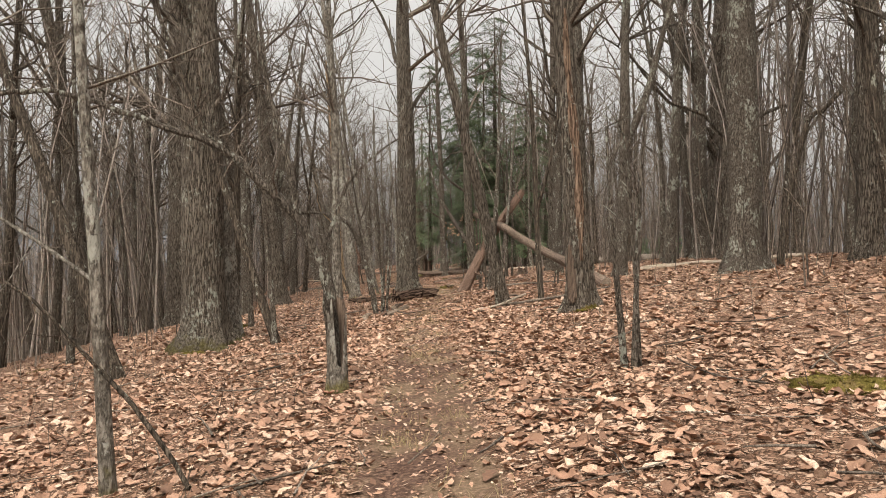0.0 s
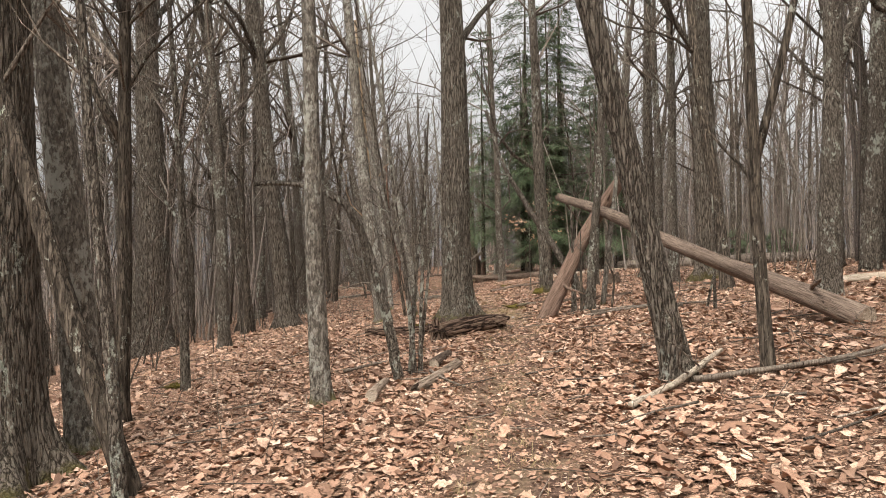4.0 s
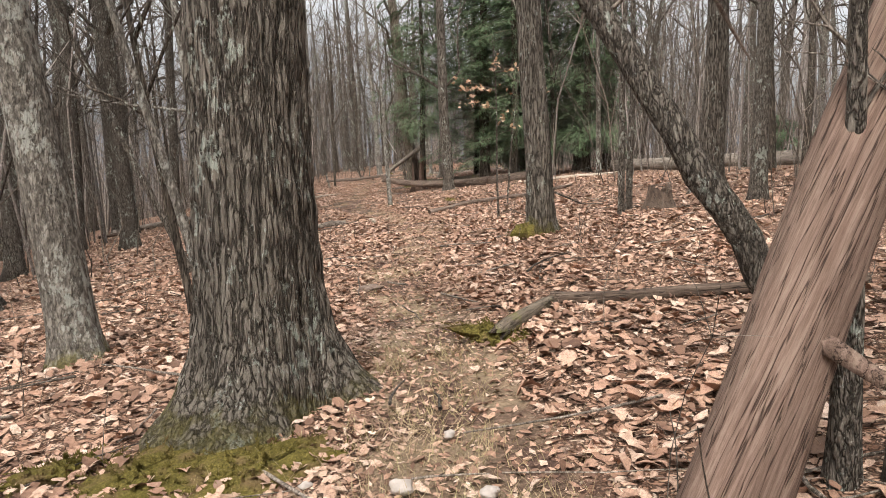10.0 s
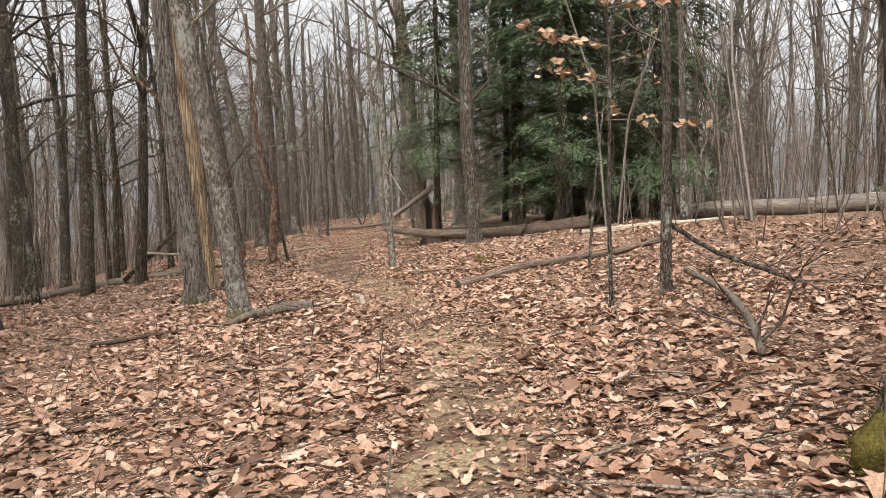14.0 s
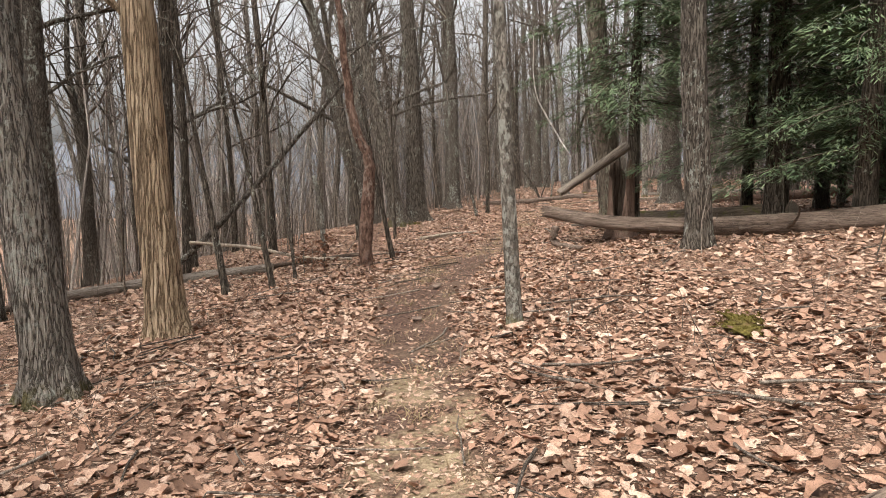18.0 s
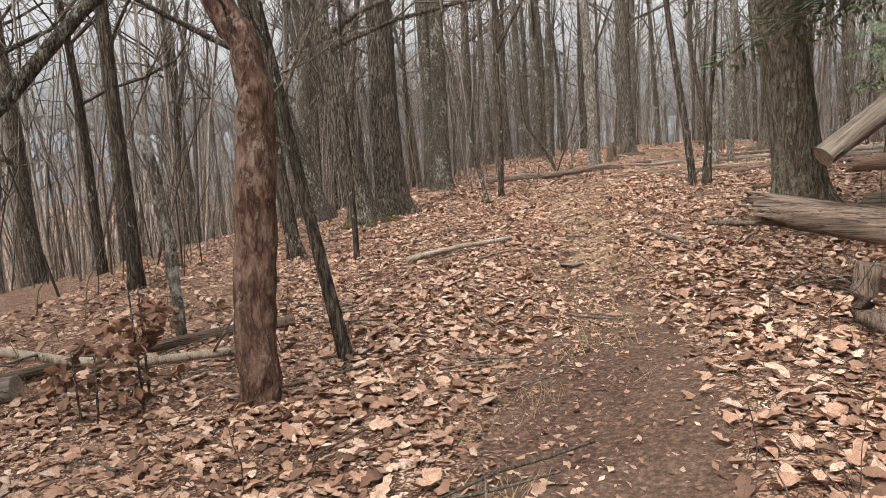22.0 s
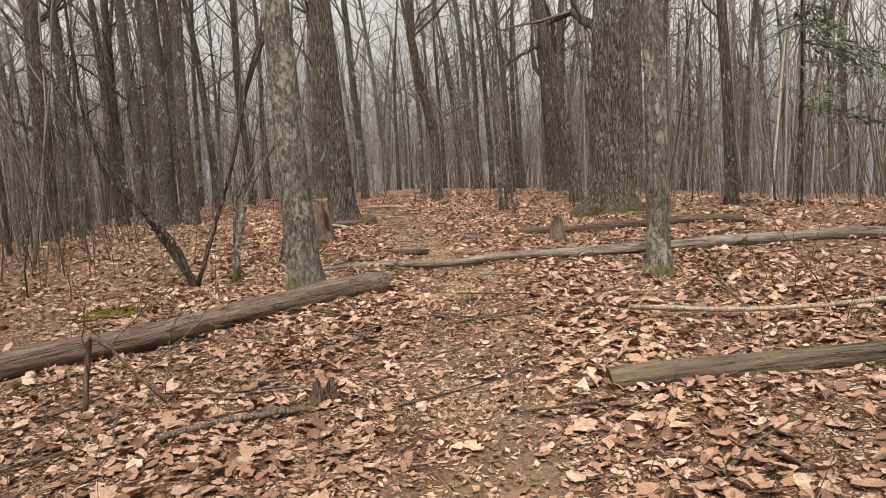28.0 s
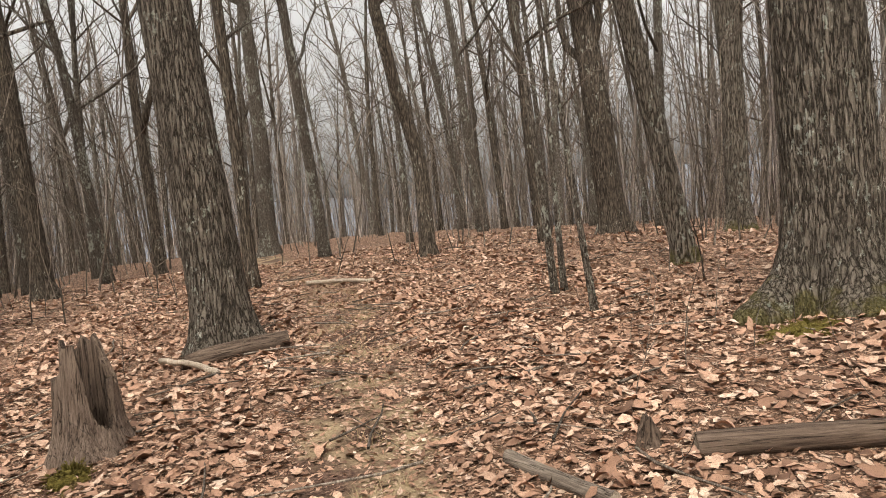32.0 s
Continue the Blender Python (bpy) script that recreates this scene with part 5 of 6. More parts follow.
log("fallen_log", (-12.5, 45.6), (-6.2, 49.2), 0.06, 0.045, DARK_WOOD, "thin dark log lying across another", lift=1.6)
crooked("fallen_pole", ((-9.6, 46.9, 0.1), (-8.3, 47.3, 1.2), (-7.4, 47.9, 2.3), (-6.3, 49.0, 3.9)), 0.065, 0.04, GREY_BARK, "long grey pole leaning up through the brush", "fallen tree", 12, 5)
crooked("fallen_branch", ((-9.0, 47.0, 0.75), (-7.8, 47.2, 0.55), (-6.9, 47.6, 0.25), (-6.2, 48.2, 0.1)), 0.035, 0.03, TAN_WOOD, "pale broken branch hanging in the brush", twigs=3)
crooked("pale_snag", ((-7.1, 48.9, -0.05), (-7.15, 48.9, 0.9), (-7.3, 48.9, 1.8)), 0.05, 0.045, LICHEN_BARK, "pale broken snag standing in the brush", "stump", 12)
crooked("fallen_branch", ((-6.0, 52.1, 0.05), (-5.5, 52.7, 0.07), (-4.9, 53.4, 0.05)), 0.045, 0.03, TAN_WOOD, "pale fallen branch on the leaves beside the trail")
crooked("stick", ((-5.2, 51.6, 0.03), (-4.8, 52.0, 0.04), (-4.4, 52.2, 0.03)), 0.02, 0.012, GREY_WOOD, "thin stick on the leaves")
crooked("fallen_branch", ((-2.4, 52.85, 0.04), (-1.85, 52.4, 0.05), (-1.8, 51.9, 0.04)), 0.035, 0.03, GREY_WOOD, "crooked fallen branch at the foot of an oak")
crooked("fallen_branch", ((-3.05, 52.85, 0.03), (-2.9, 52.3, 0.04), (-2.75, 51.7, 0.03)), 0.03, 0.025, GREY_WOOD, "grey branch lying beside the trail")
crooked("fallen_branch", ((-1.85, 53.95, 0.03), (-1.5, 54.05, 0.05), (-1.1, 54.2, 0.04)), 0.028, 0.035, PALE_BARK, "pale birch-like branch lying in the leaves")
log("bark_slab", (-1.3, 56.2), (-0.7, 56.45), 0.05, 0.05, DARK_WOOD, "dark slab of fallen bark", lift=0.5, broken=(True, True))
log("fallen_log", (0.72, 58.0), (5.6, 56.6), 0.15, 0.15, RED_WOOD, "reddish log lying in the leaves", lift=0.8, broken=(True, False))
log("fallen_log", (0.0, 62.6), (7.0, 63.6), 0.07, 0.08, GREY_WOOD, "pale log lying across the rise", lift=0.9)
log("fallen_log", (-1.0, 60.6), (3.2, 61.6), 0.06, 0.05, RED_WOOD, "thin reddish log in the leaves", lift=0.8)
log("fallen_log", (-7.2, 64.5), (-3.4, 66.5), 0.10, 0.125, BROWN_WOOD, "weathered brown log beside the trail", lift=0.75, broken=(False, True), sides=24)
log("fallen_log", (-4.15, 68.65), (3.6, 65.4), 0.036, 0.085, BLEACHED_WOOD, "long barkless pole lying across the trail", lift=0.85, sides=22, crook=0.035)
log("mossy_log", (-2.72, 62.5), (0.1, 62.05), 0.075, 0.055, MOSS_WOOD, "short log with a mossy end beside the trail", lift=0.45, cut=MOSS, sides=22)
crooked("fallen_branch", ((-1.9, 63.9, 0.1), (-1.2, 63.4, 0.08), (-0.6, 63.2, 0.1), (0.3, 63.0, 0.06)), 0.021, 0.014, TAN_WOOD, "crooked pale branch lying behind a log", twigs=3)
stump(-3.66, 72.12, 0.19, 0.84, BROWN_WOOD, "hollow splintered stump with a mossy foot", 0.75, 0.6, open_side=-0.8, flare=0.4)
stump(-0.6, 68.6, 0.10, 0.42, BROWN_WOOD, "small pointed stump of splintered wood", 0.35, 0.7, flare=0.55)
log("short_log", (-3.3, 74.3), (-2.4, 74.4), 0.085, 0.09, DARK_WOOD, "short dark log at the foot of an oak", lift=0.8, broken=(True, False))
crooked("stick", ((-3.55, 74.3, 0.12), (-3.2, 73.9, 0.08), (-3.0, 73.6, 0.03)), 0.03, 0.025, TAN_WOOD, "pale stick leaning on a short log")
log("fallen_log", (-0.65, 70.2), (2.6, 69.0), 0.065, 0.07, DARK_WOOD, "dark weathered log beside the trail", lift=0.75)
stump(-0.75, 70.45, 0.05, 0.16, DARK_WOOD, "small dark rotten stub beside a log", 0.6, 0.7)
stump(-4.2, 63.0, 0.06, 0.15, DARK_WOOD, "low charred-looking stub in the leaves", 0.6, 0.8)
log("short_log", (-3.0, 69.55), (-2.4, 69.05), 0.04, 0.045, DARK_WOOD, "short dark piece of wood on the trail", lift=0.6, broken=(True, True))
log("short_log", (-1.45, 70.6), (-1.2, 69.9), 0.035, 0.035, GREY_WOOD, "short stick beside the trail", lift=0.7)
crooked("stick", ((-5.05, 62.75, 0.03), (-4.7, 62.85, 0.04), (-4.3, 62.85, 0.03)), 0.022, 0.016, GREY_WOOD, "thin curved stick on the leaves")
crooked("stick", ((-2.0, 79.3, 0.04), (-1.5, 79.0, 0.05), (-1.0, 78.6, 0.04)), 0.04, 0.03, TAN_WOOD, "pale stick lying across the trail")
crooked("forked_sapling", ((-4.41, 69.95, -0.05), (-4.18, 69.95, 0.89), (-3.89, 69.95, 1.17), (-3.63, 69.95, 1.53), (-3.74, 69.95, 1.82), (-4.02, 69.95, 2.13), (-4.10, 69.95, 2.69)), 0.026, 0.010, GREY_BARK, "thin crooked forked sapling with lichen", "sapling", 10, 6, ((((-3.73, 69.95, 1.81), (-3.43, 69.95, 1.98), (-3.07, 69.95, 2.07)), 0.015, 0.006),))
crooked("white_fork", ((-4.95, 68.8, -0.05), (-4.95, 68.8, 0.7), (-4.9, 68.8, 1.05), (-4.65, 68.75, 1.45)), 0.035, 0.02, LICHEN_BARK, "small pale forked sapling", "sapling", 10, 3)
crooked("root_snag", ((-5.6, 63.6, 0.0), (-5.55, 63.6, 0.35), (-5.5, 63.5, 0.5), (-5.1, 63.4, 0.05)), 0.02, 0.010, RED_WOOD, "tangled broken root standing in the leaves", "branch", 10, 5)

# ---- stones and moss ----
for x, y, s in ((-0.36, 21.9, 0.055), (-0.18, 22.35, 0.03), (-0.6, 21.7, 0.03), (-0.05, 21.75, 0.035), (-0.75, 22.1, 0.03)):
    lump("stone", x, y, (s, s * 0.75, s * 0.55), PALE_STONE, "small whitish stone on the trail", "stone", 0.35)
for x, y, s in ((-3.13, 43.6, 0.10), (-2.85, 41.9, 0.08), (-3.94, 51.05, 0.17), (-0.93, 26.55, 0.19), (-0.25, 21.6, 0.09), (1.75, 29.3, 0.2)):
    lump("stone", x, y, (s * 0.75, s * 0.55, s * 0.13), STONE, "flat brown-grey field stone sunk in the trail", "stone", 0.62)
for x, y, a, b, c in ((2.72, 4.9, 0.42, 0.28, 0.13), (-1.5, 22.35, 0.42, 0.32, 0.09), (-0.95, 22.3, 0.42, 0.30, 0.09), (-1.95, 22.6, 0.3, 0.25, 0.07), (0.16, 23.75, 0.3, 0.16, 0.09), (0.2, 40.6, 0.4, 0.25, 0.035), (-6.1, 67.0, 0.5, 0.25, 0.09), (-3.68, 71.72, 0.2, 0.14, 0.1), (-4.4, 12.75, 0.4, 0.2, 0.08), (1.3, 71.85, 0.5, 0.3, 0.1), (2.1, 71.7, 0.45, 0.25, 0.08), (-1.9, 52.7, 0.2, 0.15, 0.06), (1.0, 29.1, 0.34, 0.24, 0.26), (-7.7, 57.1, 0.3, 0.2, 0.07), (2.2, 11.0, 0.25, 0.16, 0.08), (-4.9, 18.0, 0.25, 0.2, 0.05), (-7.6, 14.0, 0.4, 0.25, 0.06)):
    lump("moss_cushion", x, y, (a * 0.8, b * 0.8, c * 0.8), MOSS, "yellow-green cushion of moss on the ground", "moss", 0.5)

# ---- hemlocks: dark drooping evergreens ----
def hemlock(x, y, h, r, reach, low=1.2, label="dark green hemlock with drooping feathery branches", sparse=False, fine=1.0):
    rng = np.random.default_rng(next(seeds))
    STANDING.append((x, y, r))
    top = thing("hemlock_tree", pose(x, y, height_at(x, y)), label, "hemlock", "hemlocks")
    line = trunk_line(rng, h, (0.0, 0.0), (0.0, 0.0), 22, 0.03)
    part("trunk", Shape().add(*tube(line, r * np.clip(1 - 0.9 * np.maximum(line[:, 2], 0) / h, 0.06, 1), 18, bark_lumps(rng, r, 0.5, 0.5, 0, 0.0))).mesh("trunk", DARK_BARK), top)
    boughs = Shape()
    spray_p, spray_t, count = [], [], 0
    z = low
    while z < h * 0.97:
        for k in range(rng.integers(1, 3) if sparse else rng.integers(3, 5)):
            turn = rng.uniform(0, 6.28)
            length = reach * (1 - (z - low) / (h - low)) ** 0.42 * rng.uniform(0.4, 1.15) + 0.25
            n = 8
            t = np.linspace(0, 1, n)
            droop = -0.10 * length * t - 0.22 * length * t**2 + 0.04 * rng.normal()
            bend = turn + rng.normal(0, 0.25) * t
            bough = np.stack([np.cos(bend) * length * t, np.sin(bend) * length * t, z + droop], 1)
            bough[:, :2] += np.array([np.interp(z, line[:, 2], line[:, 0]), np.interp(z, line[:, 2], line[:, 1])])
            boughs.add(*tube(bough, np.linspace(0.018, 0.004, n), 3, cap=False))
            m = int(((150 if z < 6 else 60) * length + 30) / (fine if z < 6 else 1))
            s = rng.uniform(0.12, 1.0, m)
            side = rng.choice((-1, 1), m) * rng.uniform(0.0, 0.5, m) * (1.1 - s) * length
            cx = np.interp(s, t, bough[:, 0]) - np.sin(turn) * side
            cy = np.interp(s, t, bough[:, 1]) + np.cos(turn) * side
            cz = np.interp(s, t, bough[:, 2]) - 0.22 * np.abs(side) + rng.normal(0, 0.05, m)
            heading = turn + np.sign(side) * rng.uniform(0.2, 1.0, m)
            size = rng.uniform(0.08, 0.19, m) * (fine if z < 6 else 1.4)
            wide = size * rng.uniform(0.06, 0.12, m)
            dip = rng.uniform(-0.7, 0.15, m)
            ux, uy = np.cos(heading), np.sin(heading)
            c = np.stack([cx, cy, cz], 1)
            u = np.stack([ux, uy, dip], 1)
            v = np.stack([-uy, ux, rng.normal(0, 0.3, m)], 1)
            quad = np.stack([c - u * size[:, None] * 0.5, c + v * wide[:, None], c + u * size[:, None] * 0.7, c - v * wide[:, None]], 1)
            spray_p.append(quad.reshape(-1, 3))
            f = np.arange(m)[:, None] * 4 + count
            spray_t.append(np.concatenate([f + (0, 1, 2), f + (0, 2, 3)]))
            count += 4 * m
        z += rng.uniform(0.16, 0.32) * (1.5 if sparse else 1 if z < 9 else 1.8)
    part("bough_frame", boughs.mesh("bough_frame", TWIG_BARK), top)
    part("foliage", bulk("foliage", np.concatenate(spray_p), np.concatenate(spray_t), NEEDLES), top, "flat dark green needle sprays")
    return top


hemlock(1.6, 49.4, 17.0, 0.22, 2.9, 1.1, fine=0.85)
hemlock(2.6, 47.6, 15.0, 0.17, 2.4, 1.2, fine=0.85)
hemlock(3.6, 50.6, 18.0, 0.24, 3.2, 1.15)
hemlock(-0.9, 49.6, 15.0, 0.12, 2.2, 2.4, fine=0.8)
hemlock(1.35, 51.5, 14.0, 0.13, 2.9, 2.7, fine=0.7)
hemlock(5.4, 48.0, 12.0, 0.18, 2.5, 1.2)
hemlock(6.0, 53.0, 12.0, 0.2, 2.4, 1.4)
hemlock(4.4, 70.0, 4.4, 0.05, 1.7, 1.7, "small dark hemlock with sparse drooping branches", sparse=True)
hemlock(2.6, 62.5, 4.6, 0.06, 1.2, 1.9, "small dark hemlock with sparse drooping branches", sparse=True)


def leafy(name, x, y, h, count, material, label, spread, plans, size, group="saplings of the wood", low=0.3):
    """A small sapling or bush that still holds last year's leaves."""
    rng = np.random.default_rng(next(seeds))
    top = thing(name, pose(x, y, height_at(x, y)), label, "sapling", group)
    line = trunk_line(rng, h, (rng.normal(0, 0.04), 0.0), (0.0, 0.0), 12, 0.04)
    part("stem", Shape().add(*tube(line, np.linspace(0.025 if h > 1 else 0.011, 0.005, len(line)), 8)).mesh("stem", GREY_BARK), top)
    holds = []
    for k in range(9):
        at = line[rng.integers(int(len(line) * low) + 1, len(line))]
        turn = rng.uniform(0, 6.28)
        twig = wander(rng, at, (math.cos(turn), math.sin(turn), 0.18), spread * rng.uniform(0.5, 1.0), 6, 0.25)
        part("twig", Shape().add(*tube(twig, np.linspace(0.007, 0.002, 7), 4, cap=False)).mesh("twig", TWIG_BARK), top)
        holds += [twig[rng.integers(2, 7)] + rng.normal(0, 0.03, 3) for _ in range(count // 9)]
    holds = np.array(holds)
    p, t = scatter(rng, plans, holds[:, 0], holds[:, 1], holds[:, 2] - 0.03, rng.uniform(0.7, 1.2, len(holds)) * size, 0.7)
    part("leaves", bulk("leaves", p, t, material), top, "dry curled leaves")
    return top


leafy("beech_sapling", 0.9, 33.5, 3.4, 110, BEECH_LEAF, "thin beech sapling holding a few pale dry leaves", 1.0, OVAL_LEAVES, 0.11, low=0.45)
leafy("beech_sapling", 1.4, 37.2, 3.6, 45, BEECH_LEAF, "thin beech sapling holding a few pale dry leaves", 1.1, OVAL_LEAVES, 0.09, low=0.5)
for bx, by in ((-6.36, 47.3), (-6.46, 47.5), (-6.52, 47.08), (-6.7, 47.15)):
    leafy("leafy_bush", bx, by, 0.8 if by > 47.2 else 0.45, 108, BROWN_LEAF, "low bush hung with curled brown leaves", 0.26, OAK_LEAVES, 0.085, low=0.0)
for bx, by in ((12.5, 47.0), (13.6, 45.0), (15.0, 48.0)):
    hemlock(bx, by, 1.9, 0.03, 1.3, 0.1, "low green evergreen shrub beyond a log")


# ---- the wood around: standing trees, built once and set out again and again ----
def clear_of(x, y, gap):
    return all((x - a) ** 2 + (y - b) ** 2 > (gap + c) ** 2 for a, b, c in STANDING)


rng = np.random.default_rng(11)
models = []
for kind, r in (("oak", 0.26), ("oak", 0.2), ("grey", 0.17), ("grey", 0.23), ("dark", 0.11), ("grey", 0.09), ("dark", 0.15), ("oak", 0.32)):
    bx, by = rng.uniform(-20, -13), rng.uniform(5, 80)
    fork = (rng.uniform(3.5, 6.5), rng.uniform(-0.4, 0.4), rng.uniform(-0.3, 0.3), 0.75) if rng.random() < 0.5 else None
    models.append((tree(kind, bx, by, r, (rng.normal(0, 0.03), rng.normal(0, 0.03)), (rng.normal(0, 0.06), rng.normal(0, 0.06)), detail=0, limbs=6, first=2.6, fork=fork), r))
placed = 0
for _ in range(6000):
    if placed >= 340:
        break
    y = rng.uniform(-6, 122) if placed < 270 else rng.uniform(81, 118)
    d = rng.choice((-1, 1)) * rng.uniform(6.5, 26)
    x = float(trail_x(y)) + d
    if y > 80 and rng.random() < 0.8:
        x = rng.uniform(-24, 24)
    if x < trail_x(y) and y < 40 and abs(d) < 10.5 and rng.random() < 0.55:
        continue
    if not clear_of(x, y, 1.1):
        continue
    model, r = models[rng.integers(len(models)) if y < 80 and abs(d) > 11 else (2, 4, 5, 4, 5, 6)[rng.integers(6)]]
    s = rng.uniform(0.75, 1.2)
    copy_thing(model, pose(x, y, height_at(x, y), rng.normal(0, 2.2), rng.normal(0, 2.2), rng.uniform(0, 360)) @ Matrix.Diagonal((s, s, s * rng.uniform(0.9, 1.15), 1)))
    STANDING.append((x, y, r))
    placed += 1


rng = np.random.default_rng(13)
for _ in range(14):
    x, y = rng.uniform(-15, -8), rng.uniform(29, 46)
    if clear_of(x, y, 0.8):
        model, r = models[(2, 3, 1, 6)[rng.integers(4)]]
        copy_thing(model, pose(x, y, height_at(x, y), rng.normal(0, 2), rng.normal(0, 2), rng.uniform(0, 360)))
        STANDING.append((x, y, r))


def far_woods():
    """The wood beyond, past counting: trunks with their limbs, out to the brow of the hill."""
    rng = np.random.default_rng(21)
    wood = Shape()
    for _ in range(1250):
        y = rng.uniform(-45, 175)
        x = rng.uniform(-80, 80)
        if abs(x - float(trail_x(y))) < 24 and -8 < y < 120:
            continue
        base = height_at(x, y)
        h, r = rng.uniform(11, 19), rng.uniform(0.06, 0.27)
        lean, turn = rng.normal(0, 0.05), rng.uniform(0, 6.28)
        t = np.linspace(0, 1, 6)
        line = np.stack([x + math.cos(turn) * lean * h * t + 0.25 * np.sin(4 * t + turn), y + math.sin(turn) * lean * h * t + 0.25 * np.cos(3 * t), base - 0.2 + h * t], 1)
        wood.add(*tube(line, r * np.linspace(1.1, 0.25, 6), 6, cap=False))
        for k in range(9):
            i = rng.integers(2, 6)
            a = rng.uniform(0, 6.28)
            branch = wander(rng, line[i], (math.cos(a), math.sin(a), rng.uniform(0.5, 1.6)), rng.uniform(1.5, 4.5), 4, 0.3)
            wood.add(*tube(branch, r * np.linspace(0.32, 0.05, 5), 3, cap=False))
    return tagged(new("far_woods", wood.mesh("far_woods", HAZED_FAR_BARK)), "dense grey-brown bare wood down the far slopes, its bark lightened for haze", "woods", kind="stuff")


far_woods()


def brush():
    """Thin stems and shoots of the undergrowth, past counting."""
    rng = np.random.default_rng(31)
    thin = Shape()
    for k in range(5600):
        y = rng.uniform(-8, 125) if k < 3800 else rng.uniform(80, 125) if k < 4900 else rng.uniform(66, 84)
        d = rng.choice((-1, 1), p=(0.58, 0.42)) * (3.2 + rng.gamma(2.2, 6.0))
        x = float(trail_x(y)) + d if y < 80 or (k < 3800 and k % 3) else rng.uniform(-32, 26) if k < 4900 else rng.uniform(6, 24)
        if x < float(trail_x(y)) and y < 52 and k % 5 < 2:
            continue
        near = min(abs(d), max(abs(x - float(trail_x(y))), y - 76 if y > 80 else 0))
        h = rng.uniform(1.2, 8.5) if near > 8 else rng.uniform(0.8, 4.5) if near > 5.5 else rng.uniform(0.3, 1.8)
        if k >= 4900:
            h = rng.uniform(0.6, 2.6)
        lean = rng.normal(0, 0.13, 2)
        t = np.linspace(0, 1, 4)
        curve = rng.normal(0, 0.16, 2)
        z = height_at(x, y)
        line = np.stack([x + lean[0] * h * t + curve[0] * h * t**2, y + lean[1] * h * t + curve[1] * h * t**2, z - 0.05 + h * t], 1)
        line[1:3, :2] += rng.normal(0, 0.03 * h, (2, 2))
        r = rng.uniform(0.004, 0.012) * (1 + h / 4)
        thin.add(*tube(line, r * np.linspace(1, 0.3, 4), 3, cap=False))
        for _ in range(2 if h < 3 else 4):
            i = rng.integers(1, 4)
            a = rng.uniform(0, 6.28)
            twig = wander(rng, line[i], (math.cos(a), math.sin(a), 0.9), h * rng.uniform(0.15, 0.38), 2, 0.4)
            thin.add(*tube(twig, (r * 0.5, r * 0.35, r * 0.15), 3, cap=False))
    return tagged(new("undergrowth", thin.mesh("undergrowth", TWIG_BARK)), "tangle of thin bare stems between the trees", "undergrowth", kind="stuff")


brush()


